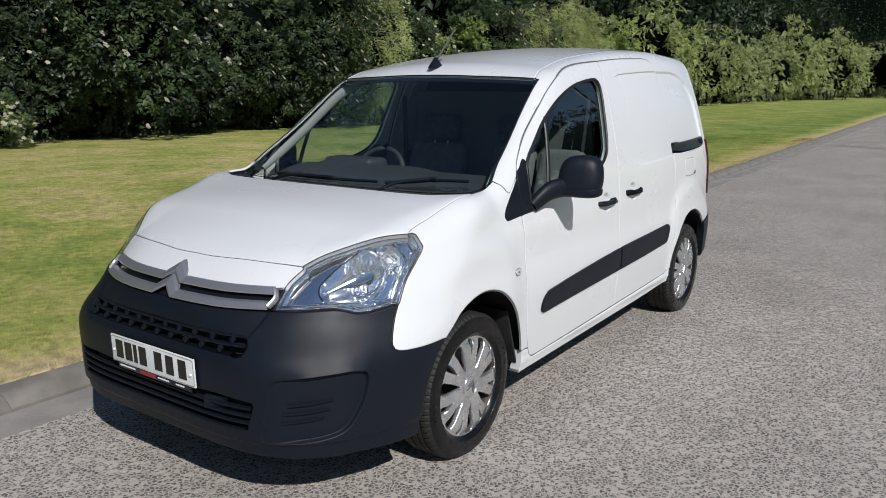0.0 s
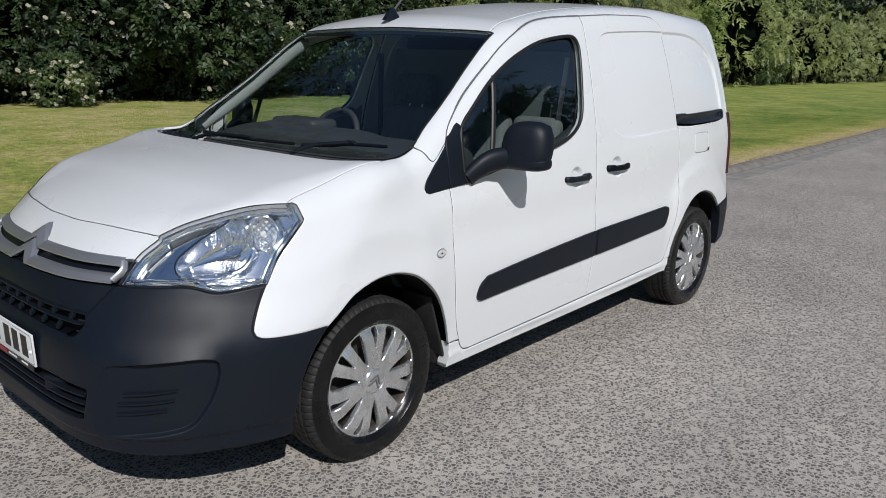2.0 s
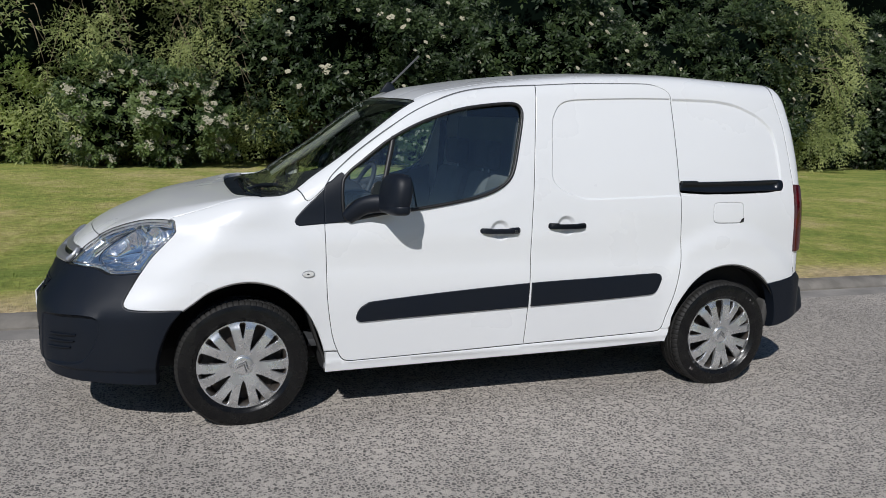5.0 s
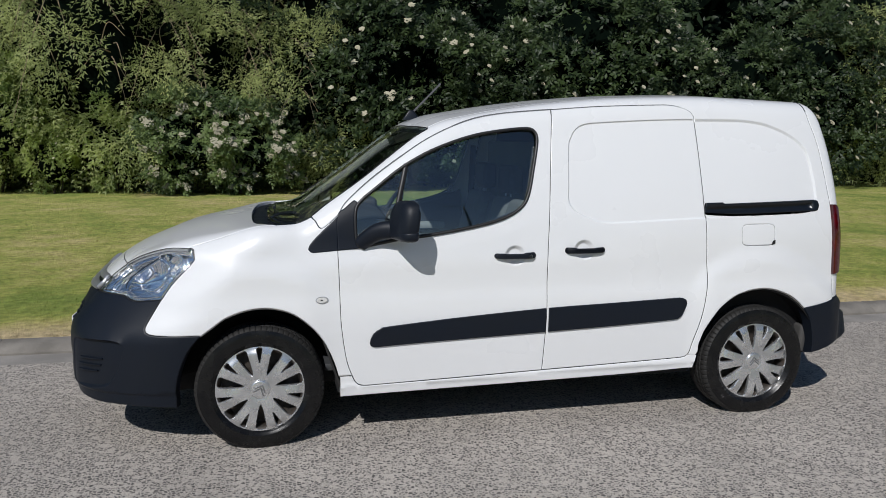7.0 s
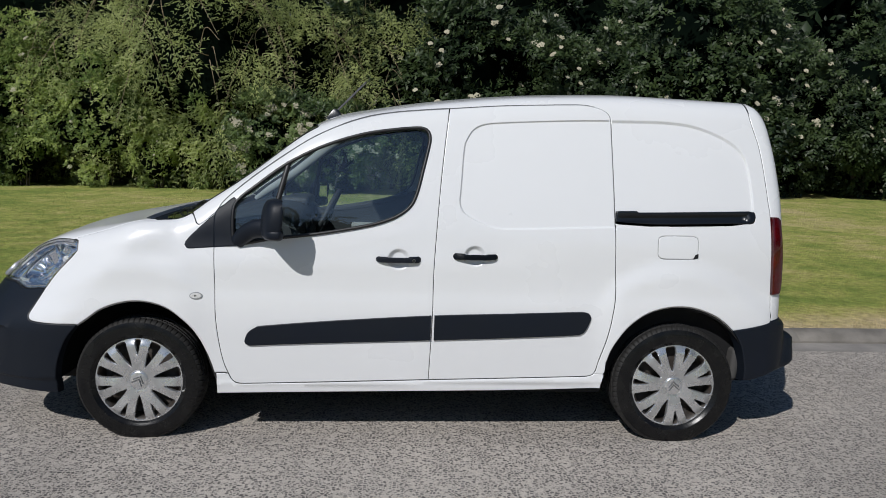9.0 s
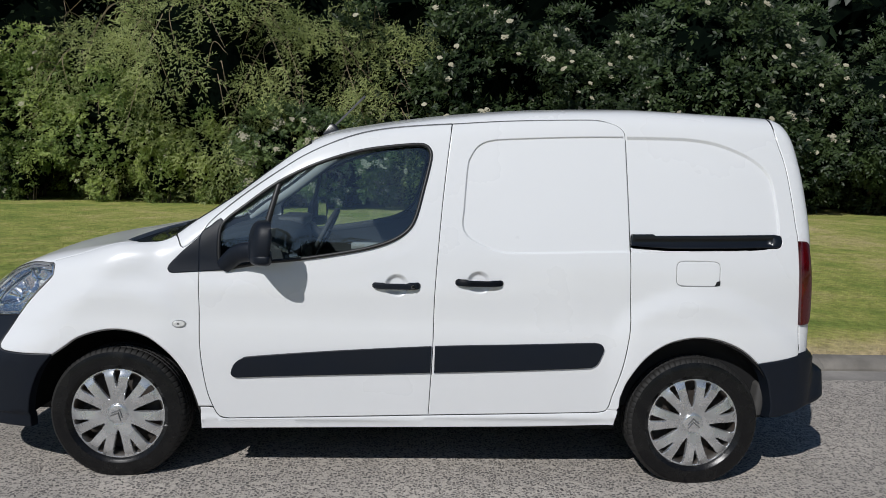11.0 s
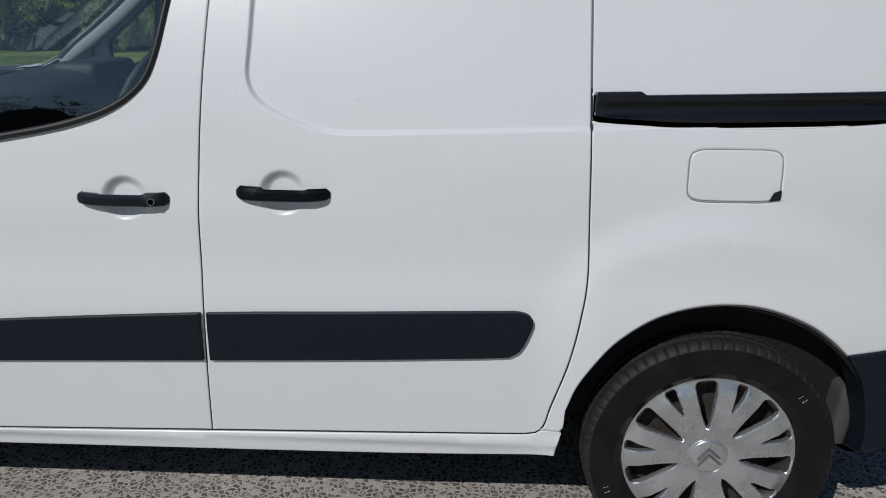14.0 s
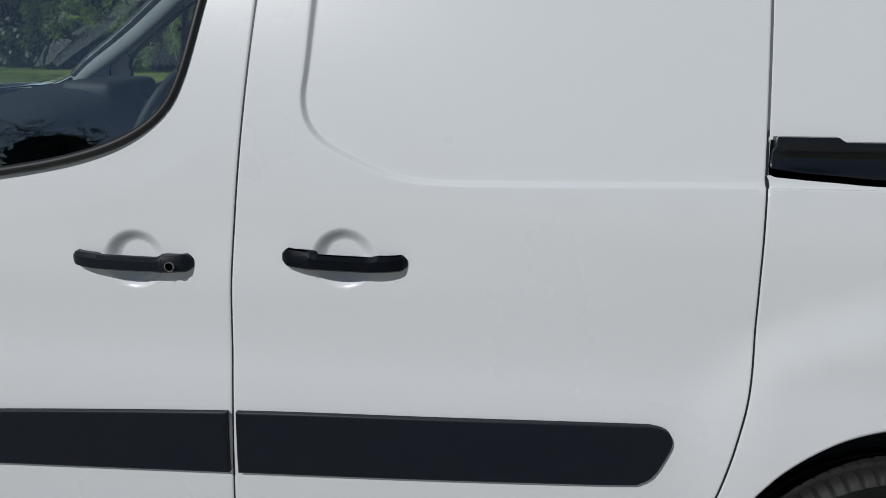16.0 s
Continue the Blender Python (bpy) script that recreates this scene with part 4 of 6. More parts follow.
STRIP = [(.548, .507), (.540, .520), (.5455, .545), (.562, .573), (.595, .594), (.644, .605), (1.008, .636), (1.476, .666), (1.858, .68), (2.19, .6925), (2.245, .693), (2.272, .684), (2.281, .662), (2.27, .628), (2.255, .597), (2.235, .580), (2.19, .5715), (1.862, .554), (1.476, .538), (1.008, .52), (.727, .508), (.60, .5015), (.566, .5005)]
ARCH_F = [(.385, .355), (.373, .40), (.349, .468), (.31, .548), (.257, .617), (.176, .684), (.095, .715), (.013, .724), (-.07, .712), (-.154, .681), (-.211, .64), (-.267, .60)]
ARCH_R = [(3.026, .603), (2.976, .648), (2.913, .688), (2.82, .721), (2.729, .730), (2.64, .718), (2.554, .685), (2.469, .617), (2.401, .514), (2.372, .43)]
SEAM_F = [(-.267, .602), (-.41, .603), (-.505, .610), (-.523, .628), (-.518, .65), (-.483, .711), (-.450, .765)]
LAMP_BACK = [(-.450, .765), (-.401, .835), (-.339, .902), (-.306, .937), (-.2935, .954)]
HOOD_SIDE = [(-.324, -.763), (-.30, -.755), (-.236, -.756), (-.12, -.765), (0, -.771), (.095, -.774)]        # from above
LAMP_TOP = [(-.646, -.523), (-.589, -.567), (-.526, -.624), (-.456, -.680), (-.382, -.730), (-.324, -.763), (-.3095, -.7675), (-.2985, -.7785)]
SHUT = [(-.727, 0), (-.722, -.140), (-.686, -.377), (-.646, -.523)]
SCREEN_FOOT = [(.266, -.766), (.20, -.748), (.13, -.695), (.078, -.57), (.054, -.4), (.045, -.16), (.042, 0)]
SCREEN_SIDE = [(.266, -.766), (.35, -.742), (.446, -.723), (.645, -.684), (.876, -.652)]
SCREEN_HEAD = [(.876, -.652), (.834, -.336), (.822, 0)]
HOOD_BACK = [(.095, -.774), (.055, -.735), (.0, -.645), (-.022, -.5), (-.030, -.35), (-.036, -.15), (-.038, 0)]
DITCH = [(.872, -.634), (1.03, -.596), (1.347, -.56), (1.7, -.57), (2.5, -.57), (3.12, -.55)]
LAMP_INNER = [(.549, .767), (.563, .805), (.592, .850), (.648, .893)]                         # round the nose
LAMP_FOOT = [(.987, .762), (.963, .763), (.886, .753), (.8355, .752), (.787, .766), (.749, .772), (.652, .770), (.549, .767)]
GRILLE_TOP = [(0, .823), (.287, .829), (.50, .832), (.582, .838)]
BUMPER_TOP = [(0, .762), (.339, .762), (.549, .765)]

both = lambda line: np.r_[line, (line * (1, -1, 1))[::-1][1:] if abs(line[-1][1]) < .02 else (line * (1, -1, 1))[::-1]]
TAIL = Round(2.6, .8)
TAIL.uv = lambda p: np.stack([np.arctan2(-p[..., 1], p[..., 0] - 2.6) * .8, p[..., 2]], -1)


def tail_rays(uv):
    a = uv[:, 0] / .8
    out = np.stack([np.cos(a), -np.sin(a), 0 * a], 1)
    return np.stack([2.6 + 1.8 * out[:, 0], 1.8 * out[:, 1], uv[:, 1]], 1), -out


TAIL.rays = tail_rays
LAMP_VIEW = Flat((.66, .66, -.36), (.7071, -.7071, 0), (.2546, .2546, .9330))
FLIP = (1, -1, 1)


def clip_points(lines, outer):
    return [l[inside(l, outer)] for l in lines]


def strokes(loop, outer):
    """The stretches of a closed line that lie inside an outline."""
    ok = inside(loop, outer)
    if ok.all():
        return [np.r_[loop, loop[:1]]]
    s = int(np.argmin(ok))
    loop, ok = np.roll(loop, -s, 0), np.roll(ok, -s)
    out, cur = [], []
    for p, k in zip(loop, ok):
        if k:
            cur.append(p)
        elif len(cur) > 2:
            out.append(np.array(cur))
            cur = []
        else:
            cur = []
    if len(cur) > 2:
        out.append(np.array(cur))
    return out


def dots(loop):
    """Points that only refine the mesh."""
    return [p[None] for p in loop]


def ellipse(cx, cz, a, b, n=28, power=2.0):
    t = np.linspace(0, 2 * np.pi, n, endpoint=False)
    c, s = np.cos(t), np.sin(t)
    return np.stack([cx + a * np.sign(c) * np.abs(c) ** (2 / power), cz + b * np.sign(s) * np.abs(s) ** (2 / power)], 1)


def rail_loop(d):
    q = join(spline([RAIL[0], (2.50, 1.2075)]), spline([(2.50, 1.2075), (2.512, 1.2000)], .005), spline([(2.512, 1.2000), RAIL[1]]), spline(RAIL[1:6], .008), spline(RAIL[5:]), spline([RAIL[-1], RAIL[0]]))
    q[:, 0] = np.maximum(q[:, 0], 2.399)
    return inset(join(q), -d)


def build_body(van):
    door_front, door_foot, b_gap = run(SIDE, DOOR_FRONT), run(SIDE, DOOR_FOOT), run(SIDE, B_GAP)
    gutter, gutter_back, c_gap = run(SIDE, GUTTER), run(SIDE, GUTTER_BACK), run(SIDE, C_GAP)
    lamp_top, lamp_back, seam = run(TOP, LAMP_TOP), run(SIDE, LAMP_BACK), run(SIDE, SEAM_F)
    hood_side, hood_back, shut = run(TOP, HOOD_SIDE), run(TOP, HOOD_BACK), run(TOP, SHUT)
    screen_side, screen_head, screen_foot = run(TOP, SCREEN_SIDE), run(TOP, SCREEN_HEAD), run(TOP, SCREEN_FOOT)
    ditch, d_gap = run(TOP, DITCH), run(SIDE, D_GAP)

    # pressed field in the van's flank, and dished grips under the handles
    press = spline(PRESS, .008, closed=True)

    def pressed(P):
        d = distance(P, press)
        return .0095 * step(-.002, .0085, np.where(inside(P, press), d, -d))

    def grip(cx, cz):
        def f(P):
            e = ((P[:, 0] - cx) / .060) ** 2 + ((P[:, 1] - cz) / .056) ** 2
            return .018 * (1 - step(.50, 1.0, np.sqrt(e)))
        pts = np.concatenate([ellipse(cx, cz, .060 * k, .056 * k, 32) for k in (.3, .5, .6, .7, .78, .86, .93, 1.0, 1.06)])
        return f, pts

    grip_f, pts_f = grip(1.302, .945)
    grip_s, pts_s = grip(1.684, .966)
    win = ring(SIDE, WINDOW)
    door = join(door_front, door_foot, b_gap[::-1], gutter[::-1])
    win2, do = SIDE.uv(win), SIDE.uv(door)

    def brow(P):      # the skin draws in a little under the window
        return .0055 * np.clip(1 - distance(P, win2) / .085, 0, 1) ** 1.3 * step(1.19, 1.10, P[:, 1])
    bands = [p for k in (-.02, -.045, -.07, -.080, -.085, -.090) for p in strokes(inset(win2, k), inset(do, .01))]
    doors = panel("front_door", PAINT, SIDE, door, [win], sink=lambda P: grip_f(P) + brow(P), extra=bands + dots(pts_f), parent=van, mirror=True, label="white front door with a dished handle grip")
    slide = join(b_gap, run(SIDE, SLIDE_FOOT), c_gap[::-1], gutter_back[::-1])
    so = SIDE.uv(slide)
    lines = [p for k in (-.006, -.002, .0006, .0032, .006, .0085, .012) for p in strokes(inset(press, k), inset(so, .008))]
    slides = panel("sliding_door", PAINT, SIDE, slide, sink=lambda P: pressed(P) + grip_s(P), extra=lines + dots(pts_s), parent=van, mirror=True,
                   label="white sliding side door with a pressed blank panel")

    # fender
    arch_f, arch_r = run(SIDE, ARCH_F), run(SIDE, ARCH_R)
    k = int(np.argmin(np.abs(door_front[:, 2] - .353)))
    fender = join(hood_side, run(TOP, [(.095, -.774), (.18, -.770), (.264, -.772)]), run(SIDE, [(.282, 1.135), (.312, 1.098), (.38, 1.150), (.40, 1.168)]), door_front[:k],
                  run(SIDE, [(.453, .355), (.385, .355)]), arch_f, seam, lamp_back, run(TOP, LAMP_TOP[:-4:-1]))
    panel("front_wing", PAINT, SLANT, fender, grid=.026, gap=.0014, rim=.012, parent=van, mirror=True)

    # one pressing: pillar, cant rail and rear quarter
    flap2 = ellipse(2.7185, 1.0275, .1045, .0585, 44, 6)
    flap = on_skin(SIDE, flap2)
    k = int(np.argmin(np.abs(c_gap[:, 2] - .364)))
    frame_loop = join(screen_side, ditch, d_gap, run(SIDE, [(3.235, .65), (3.229, .638), (3.13, .618), (3.026, .603)]), arch_r, run(SIDE, [(2.372, .43), (2.364, .368), (2.31, .364)]),
                      c_gap[:k][::-1], gutter_back[::-1], gutter[::-1], run(SIDE, [(.40, 1.168), (.38, 1.150), (.314, 1.098), (.284, 1.135)]))
    fo = SLANT.uv(frame_loop)
    rail3 = on_skin(SIDE, rail_loop(.002))
    press3 = [SLANT.uv(on_skin(SIDE, inset(press, q))) for q in (-.006, -.002, .0006, .0032, .006, .0085, .012)]

    def pressed_slant(P):
        o, w = SLANT.rays(P)
        return pressed(SIDE.uv(cast(o, w, 4.0, 160))) * 1.3
    panel("side_frame", PAINT, SLANT, frame_loop, [flap, rail3], grid=.03, rim=.012, sink=pressed_slant, extra=[r for q in press3 for r in strokes(q, inset(fo, .008)) if True], parent=van, mirror=True,
          label="white body side: screen pillar, cant rail and rear quarter")
    panel("fuel_flap", PAINT, SIDE, flap, grid=.02, rounded=.003, parent=van, label="white fuel filler flap with a finger notch")

    # sill
    sill = join(run(SIDE, [(.392, .352), (.45, .352)]), door_front[int(np.argmin(np.abs(door_front[:, 2] - .353))):], door_foot, run(SIDE, SLIDE_FOOT), c_gap[int(np.argmin(np.abs(c_gap[:, 2] - .364))):][::-1],
                run(SIDE, [(2.31, .364), (2.364, .366), (2.360, .33), (2.352, .285)]), run(SIDE, [(2.352, .285), (1.87, .268), (1.0, .252), (.392, .240)]), run(SIDE, [(.392, .24), (.392, .352)]))
    ledge = lambda P: -.006 * step(.022, .0, np.abs(P[:, 1] - (.283 + .02 * P[:, 0]))) * 1.0
    panel("sill", PAINT, SIDE, sill, grid=.022, gap=.0025, rim=.05, sink=ledge, parent=van, mirror=True)

    # bonnet, nose, roof
    hood = join(shut, run(TOP, LAMP_TOP[:-2]), hood_side, hood_back)
    hood = join(hood, (hood * FLIP)[::-1])
    panel("bonnet", PAINT, TOP, hood, grid=.035, gap=.0014, rim=.025, rounded=.006, parent=van, label="white bonnet")
    nose = join(shut, run(NOSE, [(.648, .893), (.608, .862), (.582, .838)]), run(NOSE, GRILLE_TOP)[::-1])
    nose = join(nose, (nose * FLIP)[::-1])
    panel("nose_panel", PAINT, Flat((.6, 0, -.8), (0, 1, 0), (.8, 0, .6)), nose, grid=.025, parent=van)
    roof = join(screen_head[::-1], ditch, run(TOP, [(3.12, -.54), (3.14, -.3), (3.145, 0)]))
    roof = join(roof, (roof * FLIP)[::-1])
    panel("roof", PAINT, TOP, roof, grid=.05, gap=.003, rim=.03, rounded=.008, parent=van, label="white roof panel")

    # rear doors
    back = join(run(TOP, [(3.145, 0), (3.14, -.3), (3.12, -.54)]), d_gap, run(TAIL, [(.74, .65), (.4, .65), (0, .65)]))
    back = join(back, (back * FLIP)[::-1])
    panel("rear_door", PAINT, TAIL, back, grid=.022, rim=.03, parent=van)

    # glass
    screen = join(screen_foot[::-1], screen_side[1:], screen_head, (screen_head * FLIP)[::-1], (screen_side * FLIP)[::-1], screen_foot * FLIP)
    ws = panel("windscreen", GLASS_WS, TOP, screen, grid=.05, gap=.004, rim=.004, rounded=0, lift=-.004, parent=van, label="clear laminated windscreen with a black printed border")[0]
    ws.visible_shadow = False
    s2 = TOP.uv(screen)
    inner = inset(s2, .013)
    inner[:, 0] = np.minimum(inner[:, 0], .784 + .054 * (inner[:, 1] / .66) ** 2)      # the printed band is wider along the roof
    panel("screen_border", TRIM, TOP, screen, [on_skin(TOP, inner)], grid=.04, gap=.006, rim=.004, rounded=0, lift=-.010, parent=van)
    for sgn in (1, -1):
        tube(np.concatenate([screen_side, screen_head]) * (1, sgn, 1), .0035, SEAL, "screen_seal", van, sides=6)
    g = panel("door_glass", GLASS_SIDE, SIDE, win, grid=.06, gap=.004, rim=.004, rounded=0, lift=-.014, parent=van, mirror=True, label="lightly tinted door glass")
    for ob in g:
        ob.visible_shadow = False
    for sgn in (1, -1):
        w3 = win * (1, sgn, 1)
        tube(w3, .0085, SEAL, "window_seal", van, sides=8, closed=True)
        bar = run(SIDE, [(.745, 1.412), (.70, 1.235), (.655, 1.048)]) * (1, sgn, 1)
        tube(bar + (0, .006 * sgn, 0), .011, SEAL, "quarter_bar", van, sides=8, squash=(1.2, .8))
    tri = run(SIDE, [(.3898, 1.154), (.30, 1.071), (.256, 1.024), (.245, .998), (.262, .981), (.30, .982), (.3898, .989)])
    panel("wing_corner_trim", BLACK, SIDE, join(tri, run(SIDE, [(.3898, .989), (.3898, 1.154)])), grid=.02, gap=.0002, rim=.012, lift=.004, rounded=.006, parent=van, mirror=True)
    sail = join(run(SIDE, [(.3902, .989), (.3902, 1.155), (.43, 1.197), (.478, 1.235), (.492, 1.215), (.478, 1.19), (.472, 1.10), (.48, 1.02), (.50, .998)]), run(SIDE, [(.50, .998), (.3902, .989)]))
    panel("mirror_sail", BLACK, SIDE, sail, grid=.02, gap=.0002, rim=.012, lift=.005, rounded=.006, parent=van, mirror=True)

    # protective strips, rail, repeater
    strip = spline(STRIP, .008, closed=True)
    for name, side in (("door_moulding", strip[:, 0] < 1.4735), ("slide_moulding", strip[:, 0] > 1.4785)):
        q = strip[side]
        j = int(np.argmax(np.linalg.norm(np.diff(np.r_[q, q[:1]], axis=0), axis=1))) + 1
        q = np.roll(q, -j, 0)
        q = np.r_[q, spline([q[-1], q[0]], .012)[1:-1]]
        panel(name, BLACK, SIDE, on_skin(SIDE, q), grid=.025, gap=.0005, rim=.02, rounded=.004, lift=.012, parent=van, mirror=True, label="dark grey plastic rubbing strip")
    q = rail_loop(0)
    groove = lambda P: .02 * step(.019, .013, np.abs(P[:, 1] - (1.116 + .0215 * P[:, 0]))) * step(3.10, 3.07, P[:, 0])
    lines = [np.stack([np.arange(2.42, 3.10, .03), 1.116 + .0215 * np.arange(2.42, 3.10, .03) + k], 1) for k in (-.019, -.013, .013, .019)]
    panel("door_rail", TRIM, SIDE, on_skin(SIDE, q), grid=.03, gap=.0, rim=.025, lift=.005, rounded=.004, sink=groove, extra=lines, parent=van, mirror=True, label="black sliding door rail")
    for sgn in (1, -1):
        for cx, s in ((.306, 1),):
            rep = panel("side_repeater", AMBER, SIDE, on_skin(SIDE, ellipse(cx, .751, .027, .0135, 30)), grid=.008, gap=0, rim=.012, rounded=.004, lift=.008, parent=van)[0]
            bezel = on_skin(SIDE, ellipse(cx, .751, .028, .0145, 36)) + (0, -.003, 0)
            tube(bezel, .003, CHROME_SOFT, "bezel", rep, sides=6, closed=True)
            panel("bulb", DARK, SIDE, on_skin(SIDE, ellipse(cx - .002, .751, .007, .0035, 16)), grid=.005, gap=0, rim=.003, rounded=.001, lift=.0095, parent=rep)
            if sgn < 0:
                for ob in (rep, *rep.children):
                    ob.data = ob.data.copy()
                    ob.data.transform(Matrix.Diagonal((1, -1, 1, 1)))
                    ob.data.flip_normals()
    k_rail = int(np.argmin(np.abs(c_gap[:, 2] - 1.20)))
    # tubes a finger's width inside every shut line, coloured dark for the gap's shade
    for line, view, r in ((door_front, SIDE, .006), (door_foot, SIDE, .006), (b_gap, SIDE, .007), (gutter, SIDE, .005), (gutter_back, SIDE, .006), (c_gap[:k_rail], SIDE, .006), (c_gap[k_rail - 1:], SIDE, .006), (run(SIDE, SLIDE_FOOT), SIDE, .006),
                          (shut, TOP, .006), (hood_side, TOP, .006), (seam, SIDE, .006), (run(SIDE, [(.385, .355), (.453, .355)]), SIDE, .006), (d_gap, SIDE, .006)):
        for sgn in (1, -1):
            faint = line is gutter_back or line is hood_side or line is gutter or (line[0] == c_gap[0]).all()
            low = (pressed(SIDE.uv(line)) if view is SIDE else 0 * line[:, 0])[:, None]
            tube((line + view.way * (r + (.0008 if line is gutter else .0022) + low)) * (1, sgn, 1), r, SHUT_GREY if faint else SEAL, "shut_seal", van, sides=6)
    # a grey tube gives the gap round the flap its shade
    tube(flap + SIDE.way * .009, .006, CABIN_LIGHT, "flap_seal", van, sides=6, closed=True)
    return dict(lamp_top=lamp_top, lamp_back=lamp_back)


def mirrored(ob):
    """The same part on the other side of the van."""
    twin = ob.copy()
    twin.data = ob.data.copy()
    twin.data.transform(Matrix.Diagonal((1, -1, 1, 1)))
    twin.data.flip_normals()
    scene.collection.objects.link(twin)
    return twin


def build_front(van):
    arc = lambda pts, ds=.015: run(NOSE, pts, ds)
    top = arc(BUMPER_TOP)
    lampf = arc(LAMP_FOOT)[::-1]
    seam = run(SIDE, SEAM_F)[::-1]
    down = run(SIDE, [(-.267, .60), (-.33, .52), (-.372, .42), (-.39, .33), (-.394, .240)])
    lip = arc([(1.055, .236), (.936, .243), (.8, .248), (.677, .249), (.456, .258), (.241, .263), (0, .264)])
    half = join(top, lampf, seam, down, lip)
    full = join(half, (half * FLIP)[::-1])
    up = np.array([(0, .683), (.25, .681), (.435, .678), (.462, .668), (.466, .65), (.45, .626), (.42, .620), (.2, .621), (0, .621)])
    low = np.array([(0, .472), (.25, .472), (.36, .474), (.475, .464), (.490, .455), (.470, .375), (.45, .362), (.2, .362), (0, .362)])

    def mouth(q):
        h = spline(q[:4], .015), spline(q[3:6], .012), spline(q[5:], .015)
        h = join(*h)
        return NOSE.uv(on_skin(NOSE, join(h, (h * (-1, 1))[::-1])))
    up2, low2 = mouth(up), mouth(low)
    fog = spline([(.548, .545), (.615, .562), (.70, .570), (.792, .574), (.838, .564), (.850, .525), (.838, .465), (.817, .412), (.7715, .348), (.697, .323), (.60, .314), (.536, .311), (.51, .33), (.525, .43)], .014, closed=True)

    def sink(P):
        Q = P * np.array([1.0, 1.0])
        Q[:, 0] = np.abs(Q[:, 0])
        d = distance(Q, fog)
        s = np.where(inside(Q, fog), d, -d)
        head = np.interp(Q[:, 0], (.548, .615, .70, .792, .838), (.545, .562, .570, .574, .564)) - Q[:, 1]
        deep = .015 * step(.0, .012, s) * step(.53, .66, Q[:, 0]) + .004 * step(0, .012, s)
        brow = np.clip(1 + head / .05, 0, 1) * (head < .004) * step(.56, .66, Q[:, 0]) * step(.875, .83, Q[:, 0])
        deep -= .008 * brow * brow      # the lip over the blank stands proud
        deep += .010 * step(.318, .300, P[:, 1])
        # the middle of the bumper lies back between two shoulders
        al = .405 + (P[:, 1] - .60) * .79
        deep += .009 * step(.008, -.008, Q[:, 0] - al) * step(.595, .615, P[:, 1])
        return deep
    fine = [inset(fog, k) for k in (-.003, .0, .005, .010, .014, .02)]
    brims = [np.r_[q, q[:1]] for f in fine for q in (f, f * (-1, 1))]
    pts = np.concatenate([np.stack([np.arange(-1, 1, .02), np.full(100, z)], 1) for z in (.300, .309, .318)] + [np.stack([s_ * (.405 + (np.arange(.61, .76, .008) - .60) * .79 + o_), np.arange(.61, .76, .008)], 1) for s_ in (1, -1) for o_ in (-.008, 0, .008)])
    bumper = panel("front_bumper", BLACK, NOSE, full, [on_skin(NOSE, up2), on_skin(NOSE, low2)], grid=.024, gap=.003, rim=.04, rounded=.006, sink=sink, extra=brims + dots(pts), parent=van,
                   label="unpainted black plastic front bumper")[0]
    # fins in the blank lamp recesses
    for sgn in (1, -1):
        for z, a0, a1 in ((.462, .60, .735), (.430, .585, .725), (.398, .58, .705)):
            p = arc([(a0, z), ((a0 + a1) / 2, z + .004), (a1, z + .010)], .01) * (1, sgn, 1)
            tube(p + (.012, .012 * sgn, 0), np.linspace(.013, .006, len(p)), BLACK, "fin", bumper, sides=6, squash=(.5, 1.3))
    # grilles: near-black backs in place of the shade behind, slats and uprights
    for nm, q, zs, n_up in (("upper_grille", up2, (.652, .680), 10), ("lower_grille", low2, (.385, .412, .440), 0)):
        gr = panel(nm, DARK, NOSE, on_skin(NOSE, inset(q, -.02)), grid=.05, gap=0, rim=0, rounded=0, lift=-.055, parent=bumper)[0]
        lim = q[:, 0].max() - .012
        for z in zs:
            p = arc([(-lim, z), (-lim / 2, z), (0, z), (lim / 2, z), (lim, z)], .03)
            tube(p + (.014, 0, 0), .0085 if n_up else .010, BLACK, "slat", gr, sides=6, squash=(.5, 1.4))
        for i in range(n_up):
            for row, z0, z1 in ((0, .622, .648), (1, .655, .682)):
                a = -lim + .05 + (2 * lim - .1) * (i + .5 * row) / (n_up - .5)
                p = on_skin(NOSE, np.array([(a, z0), (a, (z0 + z1) / 2), (a, z1)]))
                tube(p + (.010, 0, 0), np.array([.004, .0105, .004]), BLACK, "upright", gr, sides=6, squash=(1.0, 1.4))
    hook = part("towing_cover", box((.02, .10, .055), (-.935, -.36, .432), .008, turn=Matrix.Rotation(.38, 4, "Z")), BLACK, bumper)

    # badge bars: two bright strips that rise to a double peak at the centre
    back = join(arc(GRILLE_TOP), arc(LAMP_INNER)[::-1], arc(BUMPER_TOP)[::-1])
    back = join(back, (back * FLIP)[::-1])
    gb = panel("grille_panel", TRIM, NOSE, back, grid=.04, gap=-.006, rim=0, rounded=0, lift=-.022, parent=van)[0]
    for nm, z, end in (("upper_bar", .823, .546), ("lower_bar", .777, .524)):
        half = np.unique(np.r_[np.linspace(.09, end, 26), .074, .0735, .06, .04, .02, .006, 0])
        u = np.r_[-half[::-1], half[1:]]
        near = np.clip(1 - np.abs(u) / .074, 0, 1)
        mid = z + .004 * step(.3, end, np.abs(u)) + .040 * near
        tall = .0120 + .0075 * step(0, .10, near)
        sec = ((-1, -.010), (-1, .006), (-.45, .0135), (.72, .0105), (1, .003), (1, -.010))
        rows = []
        for a, b in sec:
            o, w = NOSE.rays(np.stack([u, mid + a * tall], 1))
